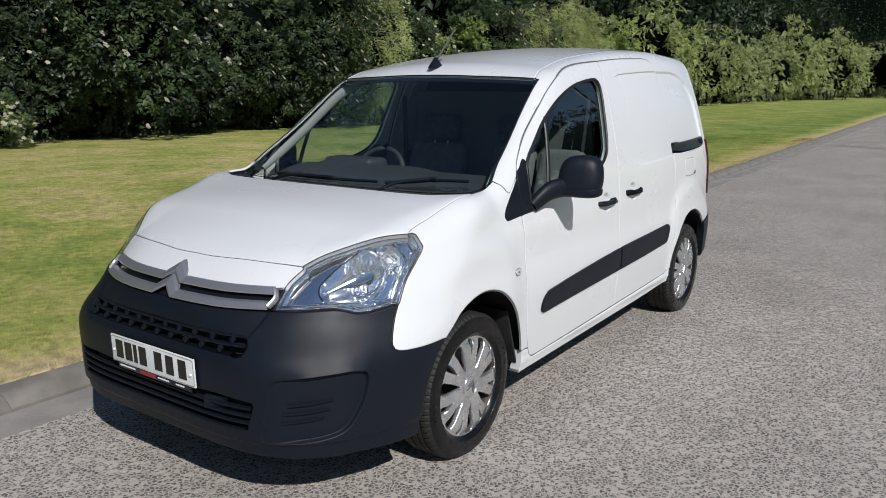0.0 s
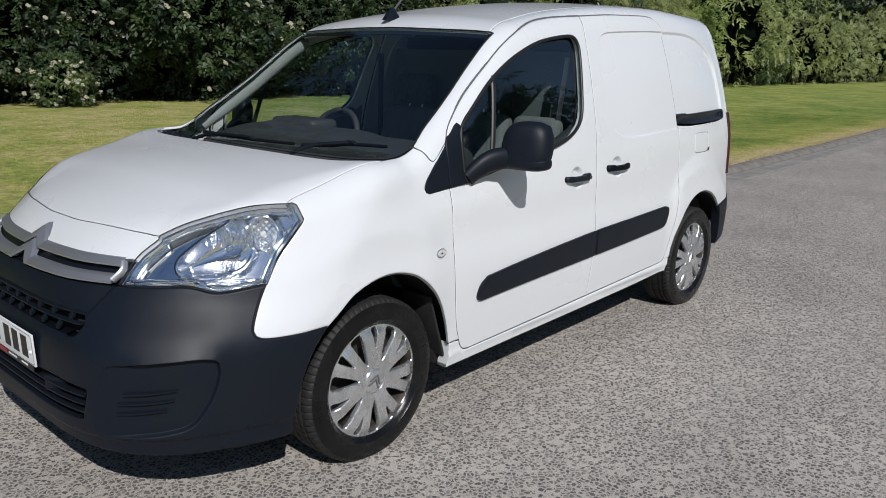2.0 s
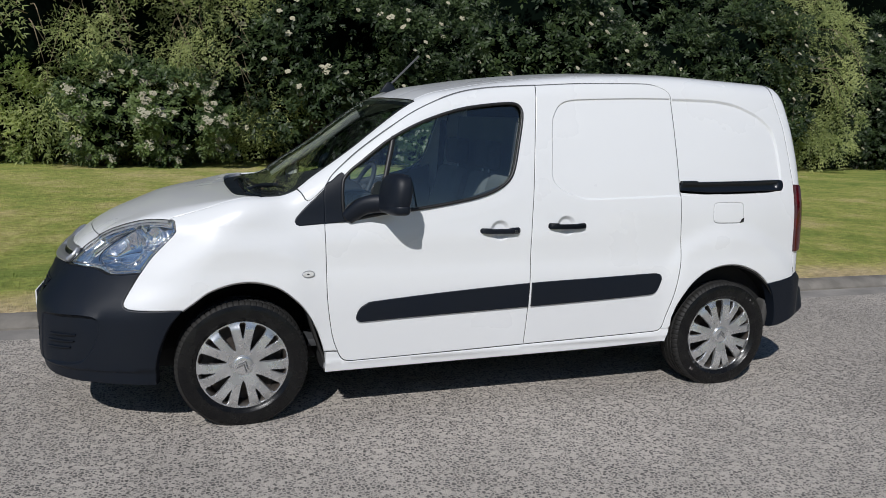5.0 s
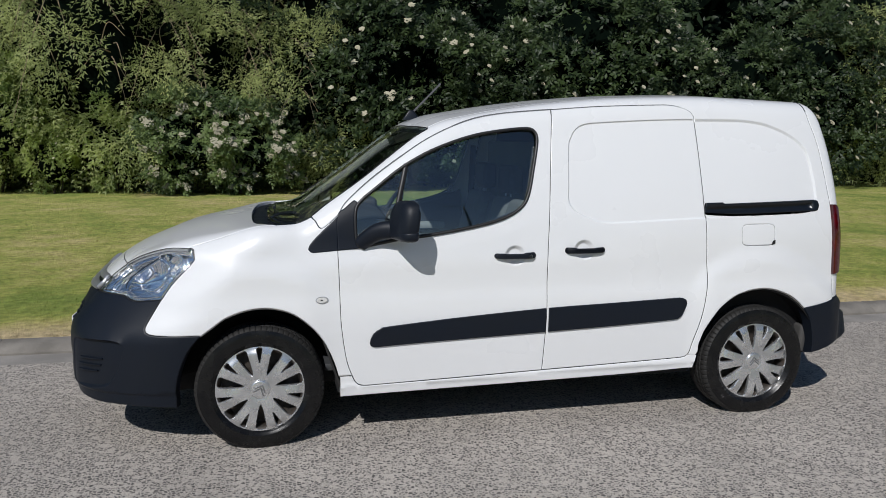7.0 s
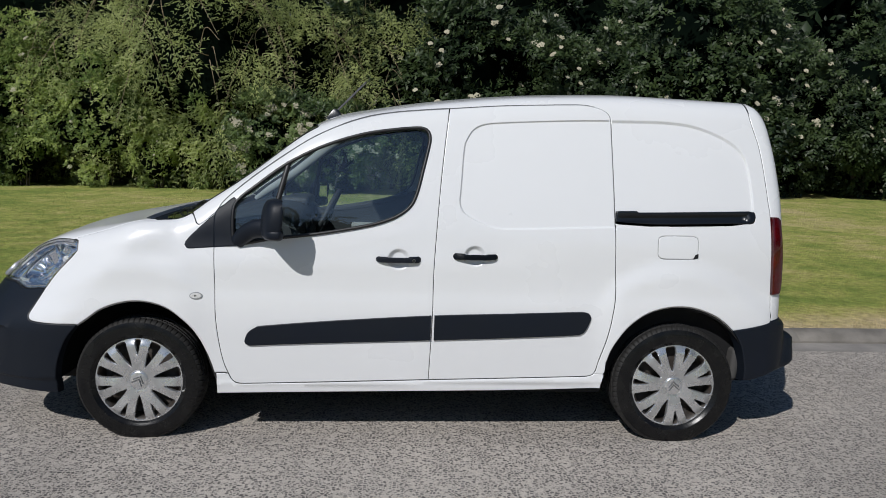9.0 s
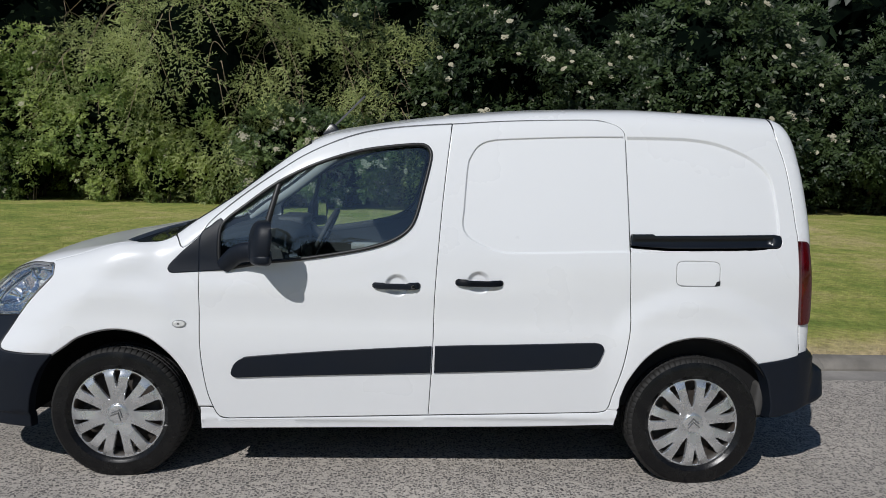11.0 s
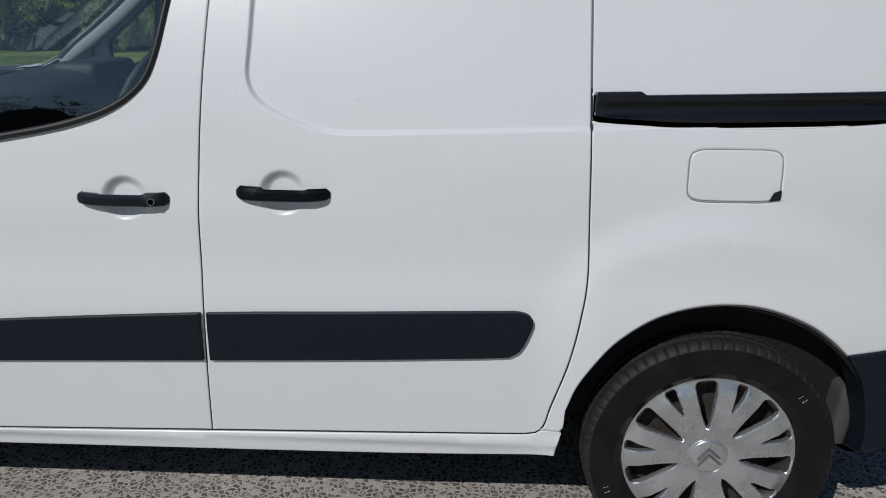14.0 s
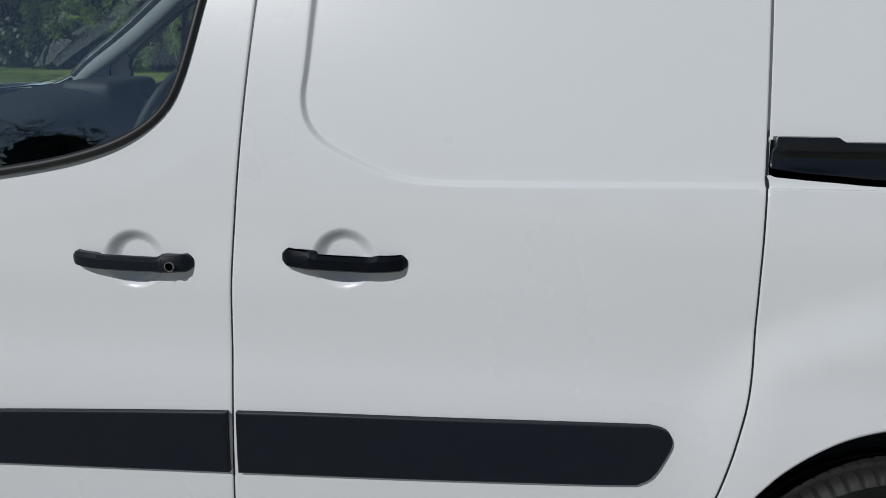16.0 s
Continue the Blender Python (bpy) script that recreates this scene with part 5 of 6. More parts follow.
            rows.append(cast(o, w, 4.0, 160) - w * (b + (.014 if z > .8 else .008) * near)[:, None])
        V, k = np.stack(rows, 1).reshape(-1, 3), len(sec)
        F = [(i * k + j, i * k + j + 1, (i + 1) * k + j + 1, (i + 1) * k + j) for i in range(len(u) - 1) for j in range(k - 1)]
        F += [tuple(range(k))[::-1], tuple(range(len(V) - k, len(V)))]
        mesh_ob(nm, V, [f[::-1] for f in F], CHROME_SOFT, gb, "satin silver grille bar with a peaked centre", 18)
    for sgn in (1, -1):
        tube(arc([(.548, .828), (.552, .805), (.526, .776)], .01) * (1, sgn, 1) + (-.003, 0, 0), .0135, CHROME_SOFT, "bar_end", gb, sides=8, squash=(1, .6))

    return bumper


def build_lamps(van, edges):
    loop = join(run(NOSE, LAMP_INNER), edges["lamp_top"], edges["lamp_back"][::-1], run(NOSE, LAMP_FOOT))
    made = []
    lamp = panel("headlamp", GLASS_LAMP, LAMP_VIEW, loop, grid=.02, gap=.003, rim=.006, rounded=.006, parent=van, label="clear headlamp with a bright reflector")[0]
    lamp.visible_shadow = False
    q = LAMP_VIEW.uv(loop)
    c = q.mean(0)
    lo, hi = q.min(0), q.max(0)
    size = hi - lo
    at_ = lambda x, y: lo + size * (x, y)
    main, turn, drop = at_(.58, .50), at_(.765, .66), at_(.35, .29)
    r_main, r_turn = size * (.13, .27), size * (.085, .19)

    def bowls(P):
        """How far out of the main drop-shaped bowl and of the indicator's bowl a point lies (1 at the rim)."""
        a, b = (P - main) / r_main, (drop - main) / r_main
        t = np.clip((a @ b) / (b @ b), 0, 1)
        return np.linalg.norm(a - t[:, None] * b, axis=1) / (1 - .5 * t), np.linalg.norm((P - turn) / r_turn, axis=1)

    def bowl(P):
        d = distance(P, q)
        N = (P - lo) / size
        r1, r2 = bowls(P)
        wall = .012 + .045 * step(0, .028, d)
        wall += .055 * (1 - np.clip(r1, 0, 1) ** 2) + .0016 * np.cos(P[:, 0] * 390) * step(1.0, .8, r1) * step(.50, .56, N[:, 1])
        wall -= .024 * step(.17, .05, np.abs(r1 - 1.12)) * step(.52, .62, N[:, 0])      # the bright crescent round the bowl
        wall += .032 * (1 - np.clip(r2, 0, 1) ** 2) + .0022 * np.cos(P[:, 0] * 300) * np.cos(P[:, 1] * 300) * (r2 < .8)
        wall += .0022 * np.cos(P[:, 1] * 480) * step(.22, .16, N[:, 1]) * step(.42, .5, N[:, 0])      # ribbed strip at the foot
        wall -= .010 * step(.10, .04, np.abs(N[:, 0] + .35 * N[:, 1] - 1.05))      # upright step at the outer end
        return wall
    rings = np.concatenate([ellipse(*main, *(r_main * k), 44) for k in (.2, .4, .6, .8, .9, 1.0, 1.07, 1.17, 1.29)] + [ellipse(*turn, *(r_turn * k), 30) for k in (.3, .6, .9, 1.0)])
    rings = rings[inside(rings, inset(q, .01))]
    refl = panel("reflector", REFLECTOR, LAMP_VIEW, loop, grid=.0062, gap=.005, rim=0, rounded=0, sink=bowl, extra=dots(rings), parent=lamp)[0]
    o, w = LAMP_VIEW.rays(np.array([main, turn]))
    at = cast(o, w, 4, 160) + w * .06
    bulbs = []
    for i, r in ((0, .016), (1, .011)):
        bm = bmesh.new()
        bmesh.ops.create_uvsphere(bm, u_segments=14, v_segments=10, radius=r)
        for v in bm.verts:
            v.co = v.co + Vector(at[i])
        bulbs.append(part("bulb", bm, AMBER if i else CHROME, lamp))
    rimline = np.array(loop)
    seal = tube(rimline + .002 * np.array([1, 0, 0]), .002, SEAL, "lamp_seal", lamp, sides=6, closed=True)
    pr = LAMP_VIEW.uv(loop)
    inner = inset(pr, .016)
    o, w = LAMP_VIEW.rays(inner)
    trim = tube(cast(o, w, 4, 160) + w * .012, .004, CHROME, "chrome_trim", lamp, sides=6, closed=True)
    edge = [main + r_main * (math.cos(1.75), math.sin(1.75)), (main + drop) / 2 + r_main * .77 * (math.cos(2.2), math.sin(2.2))] + [drop + r_main * .5 * (math.cos(a), math.sin(a)) for a in (2.2, 2.7, 3.2, 3.7, 4.1)]
    o, w = LAMP_VIEW.rays(spline(edge, .008))
    rim = tube(cast(o, w, 4, 160) + w * .046, .0028, TRIM, "bowl_rim", lamp, sides=6)
    twin = mirrored(lamp)
    twin.visible_shadow = False
    for ob in (refl, *bulbs, seal, trim, rim):
        t = mirrored(ob)
        t.parent = twin


van = thing("panel_van", "white compact panel van with unpainted black bumpers, parked at the kerb", "van")
edges = build_body(van)
build_front(van)
build_lamps(van, edges)


# ---- wheels ----
CAP_GREY = mat("cap_grey", (.27, .275, .28), .30, metal=.7, vary=.3)


def build_wheel():
    """Tyre, dark steel rim and drum, and a seven-rayed silver cover; outer face towards -y."""
    wheel = new("wheel")
    ys = [.068, .054, .052, .044, .042, .026, .024, .016, .014, -.014, -.016, -.024, -.026, -.042, -.044, -.052, -.054, -.068]
    deep = [0, 0, 0, 0, 0, 0, .007, .007, 0, 0, .007, .007, 0, 0, .007, .007, 0, 0]
    deep[3] = deep[4] = 0
    tread = [(.3175 - (.0012 if abs(y) > .05 else 0) - d, y) for y, d in zip(ys, deep)]
    outer = [(.3135, -.078), (.306, -.087), (.301, -.0905), (.3, -.0925), (.285, -.097), (.265, -.0995), (.245, -.0985), (.238, -.0990), (.236, -.0965), (.227, -.091), (.219, -.083), (.212, -.074)]
    tyre = lathe(outer[3:], 132, "tyre", RUBBER, wheel, "black rubber tyre with grooved dusty tread")
    lathe([(r, -y) for r, y in outer[::-1][:-3]], 72, "inner_sidewall", RUBBER, tyre)
    prof = [(r, -y) for r, y in outer[3::-1]] + tread + outer[:4]
    pitch, k = 70, 6
    rip = np.zeros((pitch * k, len(prof)))
    for i in range(pitch * k):
        if i % k == 0:      # cuts across the shoulder blocks, shorter towards the wall
            rip[i, 1:6] -= .0050
            rip[i, -6:-1] -= .0050
            rip[i, -2] += .0022
        if i % k == 3:
            rip[i, 12:14] -= .0035
            rip[i, 16:19] -= .0035
    lathe(prof, pitch * k, "tread", TREAD, tyre, "dusty grey tread blocks", ripple=rip)
    rim = lathe([(.212, -.070), (.214, -.076), (.209, -.079), (.203, -.074), (.196, -.05), (.190, .03), (.196, .07), (.21, .076)], 72, "rim", STEEL, wheel)
    lathe([(.0, -.018), (.07, -.022), (.10, -.012), (.13, -.02), (.16, -.008), (.192, -.012)], 48, "wheel_disc", STEEL, wheel)
    # cover with openings
    R = .2215
    t = np.linspace(0, 2 * np.pi, 120, endpoint=False)
    outer2 = np.stack([R * np.cos(t), R * np.sin(t)], 1)
    holes = []
    for k in range(7):
        for long in (True, False):
            a0 = np.pi / 2 + (k + (0 if long else .5)) * 2 * np.pi / 7
            if long:
                shape = [(.078, 0), (.105, .0095), (.14, .0165), (.172, .0225), (.203, .0245), (.2095, .0), (.203, -.0245), (.172, -.0225), (.14, -.0165), (.105, -.0095)]
            else:
                shape = [(.132, 0), (.150, .0045), (.178, .0098), (.206, .0130), (.2105, 0), (.206, -.0130), (.178, -.0098), (.150, -.0045)]
            s = spline(shape, .007, closed=True)
            c, q = np.cos(a0), np.sin(a0)
            holes.append(np.stack([s[:, 0] * c - s[:, 1] * q, s[:, 0] * q + s[:, 1] * c], 1))
    P, F, loops = fill(outer2, holes, .011, (), .003)
    r = np.linalg.norm(P, axis=1)
    y = -.080 - .012 * step(.220, .175, r) + .003 * step(.10, .06, r) + .004 * step(.0515, .050, r)
    ang = np.arctan2(P[:, 1], P[:, 0]) - np.pi / 2
    y = y - .0035 * np.cos(ang * 7 + np.pi) * step(.07, .13, r) * step(.220, .18, r)
    for i, m in enumerate(loops):
        y[m] += .004
    V = np.stack([P[:, 0], y, P[:, 1]], 1)
    nrm = np.cross(V[F[:, 1]] - V[F[:, 0]], V[F[:, 2]] - V[F[:, 0]])
    F = np.where((nrm[:, 1] > 0)[:, None], F[:, ::-1], F)
    verts, faces, base = [V], F.tolist(), len(V)
    c = {e for f in faces for e in ((f[0], f[1]), (f[1], f[2]), (f[2], f[0]))}
    for m in loops:
        verts.append(V[m] + (0, .014, 0))
        k = len(m)
        for i in range(k):
            a_, b_ = int(m[i]), int(m[(i + 1) % k])
            q = [a_, base + i, base + (i + 1) % k, b_]
            faces.append(q if (b_, a_) not in c else q[::-1])
        base += k
    cover = mesh_ob("wheel_cover", np.concatenate(verts), faces, SILVER, wheel, "silver plastic wheel cover with fourteen openings", 35)
    lathe([(.0, -.0925), (.03, -.0925), (.041, -.0915), (.0455, -.0895), (.0465, -.0880), (.0475, -.0880), (.0485, -.0893), (.0500, -.0888), (.0510, -.080)], 48, "centre_cap", SILVER, cover)
    for dz in (.003, -.014):
        p = [(-.027, -.0925, -.016 + dz + .008), (-.010, -.0935, .003 + dz + .008), (0, -.0935, .014 + dz + .008), (.010, -.0935, .003 + dz + .008), (.027, -.0925, -.016 + dz + .008)]
        tube(p, .0036, CAP_GREY, "cap_mark", cover, sides=6)
    # a valve, and raised bars on the sidewall where lettering runs
    for i in range(9):
        for a0, rr in ((.55, .272), (3.4, .272)):
            b = a0 + i * .055
            bm = box((.010, .0025, .016), (0, 0, 0), .0008, 1)
            bmesh.ops.transform(bm, matrix=Matrix.Translation((rr * math.cos(b), -.0992, rr * math.sin(b))) @ Matrix.Rotation(-b + math.pi / 2, 4, "Y"), verts=bm.verts)
            if i in (0, 8) or i % 2:
                part("sidewall_bar", bm, RUBBER, wheel)
            else:
                bm.free()
    return wheel


def place_wheels(van):
    w = build_wheel()
    w.parent = van
    w.matrix_basis = pose(0, -.755, .301, 0, 25.7, 0)
    for x, y, spin, side in ((2.742, -.770, -7, 0), (0, .755, 40, 180), (2.730, .770, 70, 180)):
        copy_thing(w, pose(x, y, .301 if x < 1 else .299, 0, 0, side) @ pose(0, 0, 0, 0, spin, 0))
    for x in (0.0, 2.728):
        for sgn in (1, -1):
            a = np.radians(np.linspace(15 if x > 1 else -2, 182, 40))
            R = .405
            lip = [.842 + .036 * float(step(.25, .62, math.sin(t))) for t in a]
            rows = [[(x + R * math.cos(t), sgn * (y or -k), .31 + R * math.sin(t)) for t, k in zip(a, lip)] for y in (0, -.70, -.52)]
            rows.insert(0, [(x + .422 * math.cos(t), sgn * -k, .31 + .422 * math.sin(t)) for t, k in zip(a, lip)])
            rows.append([(x + .05 * math.cos(t), sgn * -.50, .31 + .05 * math.sin(t)) for t in a])
            V = [p for r in rows for p in r]
            F = [(k * 40 + i, k * 40 + i + 1, (k + 1) * 40 + i + 1, (k + 1) * 40 + i) for k in range(4) for i in range(39)]
            mesh_ob("arch_liner", V, F, LINER, van, "", 60)
    for sgn in (1, -1):      # mud flap behind the front wheel, splash guard ahead of the rear bumper
        part("mud_flap", box((.012, .15, .29), (.350, sgn * .765, .425), .004, turn=Matrix.Rotation(-.32, 4, "Y")), FLAP, van)
        bm = box((.045, .10, .17), (3.072, sgn * .785, .405), .021, 4, turn=Matrix.Rotation(.12, 4, 'Y'))
        part("splash_guard", bm, SPLASH, van)


# ---- what closes the van below and inside ----
def build_inside(van):
    # plain near-black boxes, added so that no light shows through gaps and grilles
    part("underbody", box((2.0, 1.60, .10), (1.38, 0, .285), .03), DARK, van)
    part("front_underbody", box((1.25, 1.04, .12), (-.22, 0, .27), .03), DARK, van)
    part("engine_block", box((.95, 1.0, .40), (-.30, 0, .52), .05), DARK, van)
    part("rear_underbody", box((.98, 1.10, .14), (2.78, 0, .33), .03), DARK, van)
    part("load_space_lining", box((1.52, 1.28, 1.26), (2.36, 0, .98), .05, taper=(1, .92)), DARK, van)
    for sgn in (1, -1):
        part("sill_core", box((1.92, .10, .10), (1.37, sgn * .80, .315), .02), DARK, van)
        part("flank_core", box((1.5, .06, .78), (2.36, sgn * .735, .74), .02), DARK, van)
    # bulkhead, floor, headliner, door cards
    part("bulkhead", box((.04, 1.40, 1.20), (1.585, 0, .93), .01, taper=(1, .9)), BULKHEAD, van, "dark grey cargo bulkhead behind the seats")
    part("cab_floor", box((1.25, 1.45, .04), (.95, 0, .36), .01), CABIN, van)
    loop = join(run(SIDE, [(.45, .40), (.45, .70), (.45, 1.0)]), run(SIDE, [(.45, 1.0), (.8, 1.04), (1.2, 1.11), (1.40, 1.19)]), run(SIDE, [(1.40, 1.19), (1.44, .8), (1.43, .40)]), run(SIDE, [(1.43, .40), (.45, .40)]))
    panel("door_card", CABIN, SIDE, loop, grid=.07, gap=0, rim=0, rounded=.01, lift=-.075, parent=van, mirror=True)
    ledge = np.array([(.47, 1.0), (.8, 1.035), (1.1, 1.08), (1.35, 1.16)])
    for sgn in (1, -1):
        p = on_skin(SIDE, spline(ledge, .05)) + (0, .045, 0)
        tube(p * (1, sgn, 1), .035, CABIN, "door_top_roll", van, sides=10, squash=(.6, 1))
        pocket = box((.34, .05, .05), (1.12, sgn * .775, .93), .02)
        part("arm_rest", pocket, CABIN_LIGHT, van)
    head = [(.93, -.60), (1.2, -.60), (1.55, -.60)]
    hl = join(run(TOP, head, .08), run(TOP, [(1.55, -.60), (1.55, 0), (1.55, .60)], .08), run(TOP, [(1.55, .60), (1.2, .60), (.93, .60)], .08), run(TOP, [(.93, .6), (.90, 0), (.93, -.6)], .08))
    panel("headliner", CABIN_LIGHT, TOP, hl, grid=.08, gap=0, rim=0, rounded=0, lift=-.045, parent=van)
    # inner pillar trims beside the screen
    for sgn in (1, -1):
        p = run(TOP, [(.27, -.727), (.36, -.715), (.5, -.702), (.68, -.678), (.88, -.642)], .03) + (.02, 0, -.054)
        tube(p * (1, sgn, 1), np.interp(np.linspace(0, 1, len(p)), [0, .2, 1], [.016, .026, .030]), CABIN_LIGHT, "pillar_trim", van, sides=10, squash=(1.0, .6))
    # dashboard: a rolled section across the cab with a hooded cluster
    prof = [(.22, .98), (.27, 1.06), (.40, 1.10), (.55, 1.125), (.67, 1.115), (.735, 1.07), (.745, .98), (.70, .90), (.66, .80), (.60, .62), (.46, .58), (.25, .60)]
    sec = spline(prof, .03, closed=True)
    ny = 31
    Y = np.linspace(-.68, .68, ny)
    V, k = [], len(sec)
    for y in Y:
        swell = .035 * math.exp(-((y - .36) / .19) ** 4) + .018 * math.exp(-(y / .16) ** 4)
        for x, z in sec:
            f = step(.95, 1.05, np.array(z))
            V.append((x + .03 * math.exp(-(y / .2) ** 2) * (z < .95), y, z + swell * float(f)))
    F = [(a * k + i, a * k + (i + 1) % k, (a + 1) * k + (i + 1) % k, (a + 1) * k + i) for a in range(ny - 1) for i in range(k)]
    F += [tuple(range(k))[::-1], tuple(range((ny - 1) * k, ny * k))]
    dash = mesh_ob("dashboard", V, F, CABIN, van, "dark grey moulded dashboard", 60)
    hood = box((.17, .34, .07), (.64, .36, 1.135), .034, 4)
    part("cluster_hood", hood, CABIN, dash)
    part("centre_console", box((.16, .30, .42), (.70, 0, .80), .035, 3), CABIN, dash)
    for y in (-.60, -.12, .12, .60):
        bm = bmesh.new()
        bmesh.ops.create_cone(bm, cap_ends=True, segments=24, radius1=.045, radius2=.038, depth=.04)
        bmesh.ops.transform(bm, matrix=Matrix.Translation((.735, y, 1.0)) @ Matrix.Rotation(radians(80), 4, "Y"), verts=bm.verts)
        part("air_vent", bm, CABIN_LIGHT if abs(y) > .3 else TRIM, dash)
    # steering wheel
    sw = new("steering_wheel")
    sw.parent = van
    a = np.linspace(0, 2 * np.pi, 48, endpoint=False)
    ring3 = np.stack([0 * a, .185 * np.cos(a), .185 * np.sin(a)], 1)
    tube(ring3, .0155, CABIN, "wheel_rim", sw, sides=10, closed=True)
    for t in (radians(0), radians(180), radians(270)):
        tube([(.0, .04 * math.cos(t), .04 * math.sin(t)), (.0, .11 * math.cos(t), .11 * math.sin(t)), (0, .18 * math.cos(t), .18 * math.sin(t))], .016, CABIN_LIGHT, "spoke", sw, sides=8, squash=(1, .7))
    part("airbag_pad", box((.05, .15, .12), (.005, 0, -.005), .025, 3), CABIN, sw)
    tube([(-.02, 0, 0), (-.25, 0, -.0)], .035, CABIN, "steering_column", sw, sides=12)
    sw.matrix_basis = pose(.815, .36, 1.035, 0, 27, 0)
    # seats
    for y, wd in ((.36, .50), (-.20, .36), (-.52, .36)):
        seat = new("seat")
        seat.parent = van
        seat.location = (0, y, 0)
        part("cushion", box((.50, wd, .15), (1.10, 0, .60), .055, 4), FABRIC, seat, "grey fabric seat cushion")
        bk = box((.13, wd - .02, .62), (0, 0, .31), .055, 4, taper=(.8, .82))
        bmesh.ops.transform(bk, matrix=Matrix.Translation((1.31, 0, .60)) @ Matrix.Rotation(radians(14), 4, "Y"), verts=bk.verts)
        part("backrest", bk, SEAT_GREY, seat, "grey fabric backrest")
        if y > -.3:
            hr = box((.09, .26, .17), (1.475, 0, 1.305), .04, 4)
            part("head_rest", hr, FABRIC, seat)
            for q in (-.05, .05):
                tube([(1.46, q, 1.18), (1.475, q, 1.26)], .006, CHROME_SOFT, "post", seat, sides=6)
        part("seat_base", box((.42, wd - .08, .18), (1.12, 0, .46), .03), CABIN, seat)
    belt = [(1.47, .66, 1.50), (1.45, .64, 1.2), (1.43, .62, .8)]
    for sgn in (1, -1):
        tube(np.array(belt) * (1, sgn, 1), .022, CABIN, "seat_belt", van, sides=6, squash=(1, .15))


SPLASH = mat("dusty_plastic", (.05, .048, .046), .8, vary=.8, vary_scale=12, other=(.06, .058, .055), bump=.3, bump_scale=200)
SEAT_GREY = mat("seat_grey_fabric", (.15, .155, .15), .95, vary=.6, vary_scale=30, other=(.10, .105, .105), bump=.6, bump_scale=900)


# ---- what hangs on the outside ----
def build_fittings(van):
    # scuttle under the screen, wipers
    sc = join(run(TOP, HOOD_BACK)[::-1], run(TOP, [(.095, -.774), (.18, -.770), (.266, -.772)]), run(TOP, SCREEN_FOOT))
    sc = join(sc, (sc * FLIP)[::-1])
    panel("scuttle", BLACK, TOP, sc, grid=.025, gap=.0, rim=0, rounded=0, lift=-.022, parent=van, label="black plastic scuttle tray")
    for q in ([(.10, .40), (.095, .17), (.098, .0), (.122, -.24)], [(.118, -.29), (.172, -.42), (.20, -.50), (.222, -.68)]):
        wiper = new("wiper")
        wiper.parent = van
        p = run(TOP, q, .02) + (-.008, 0, .010)
        tube(p, np.linspace(.0065, .005, len(p)), TRIM, "blade", wiper, sides=6, squash=(1.3, .8))
        m = len(p)
        arm = np.array([p[int(m * .02)] + (-.06, 0, -.03), p[int(m * .2)] + (-.03, 0, .002), p[int(m * .55)] + (-.004, 0, .008)])
        tube(spline(arm, .02), .0065, TRIM, "arm", wiper, sides=6, squash=(1.2, .7))
        part("clip", box((.02, .045, .014), tuple(p[int(m * .55)] + (0, 0, .008)), .005), TRIM, wiper)
    # aerial
    aer = new("roof_aerial")
    aer.parent = van
    bm = box((.115, .040, .062), (.905, 0, 1.682), .010, 2, taper=(.22, .3))
    part("base", bm, TRIM, aer)
    tube(spline([(.905, 0, 1.69), (.98, 0, 1.765), (1.085, 0, 1.872)], .03), .0055, mat("aerial_rod", (.10, .10, .105), .35, vary=.3), "rod", aer, sides=6)
    # door mirrors
    for sgn in (1, -1):
        mi = new("door_mirror")
        mi.parent = van
        f = lambda a, n: math.copysign(abs(a) ** n, a)

        def shell(shape):
            bm = bmesh.new()
            bmesh.ops.create_icosphere(bm, subdivisions=5, radius=1)
            for v in bm.verts:
                v.co = Vector(shape(*v.co)) * 1.0
                v.co.y *= sgn
            return bm

        def upper(x, y, z):
            x, y, z = f(x, .70), f(y, .64), f(z, .66)
            X = x * .060 if x < 0 else x * .042
            if x > 0 and max(abs(y), abs(z)) < .88:
                X = .018      # the glass lies back behind a rim
            lean = .012 * max(z, 0) * (1 - y) * .5      # the inner top corner slopes
            return .708 + X + .012 * z - .028 * y, -.987 + y * (.096 - .010 * max(z, 0)) + (0 if y < 0 else -lean), 1.146 + z * .098

        def lower(x, y, z):
            x, y, z = f(x, .72), f(y, .62), f(z, .7)
            return .704 + (x * .062 if x < 0 else x * .040) - .03 * max(y, 0) - .028 * min(y, 0), -.972 + y * .110, 1.083 + z * .036 + .004 * y
        housing = part("housing", shell(upper), BLACK, mi, "black plastic mirror housing", 60)
        band = part("lower_shell", shell(lower), BLACK, mi, "black plastic lower shell of the mirror", 60)
        for ob in (housing, band):
            if sgn < 0:
                ob.data.flip_normals()
        part("mirror_glass", box((.004, .150, .150), (.7285, sgn * -.988, 1.148), .0015, turn=Matrix.Rotation(.29 * sgn, 4, "Z") @ Matrix.Rotation(.07, 4, "Y")), CHROME, mi, "mirror glass")
        g2 = [(.500, sgn * -.845, 1.016), (.532, sgn * -.862, 1.046), (.580, sgn * -.885, 1.080), (.640, sgn * -.912, 1.094), (.70, sgn * -.94, 1.092)]
        q = spline(g2, .012)
        tube(q, np.interp(np.linspace(0, 1, len(q)), [0, .3, .6, 1], [.036, .043, .046, .044]), BLACK, "arm", mi, sides=16, squash=(1.0, .72))
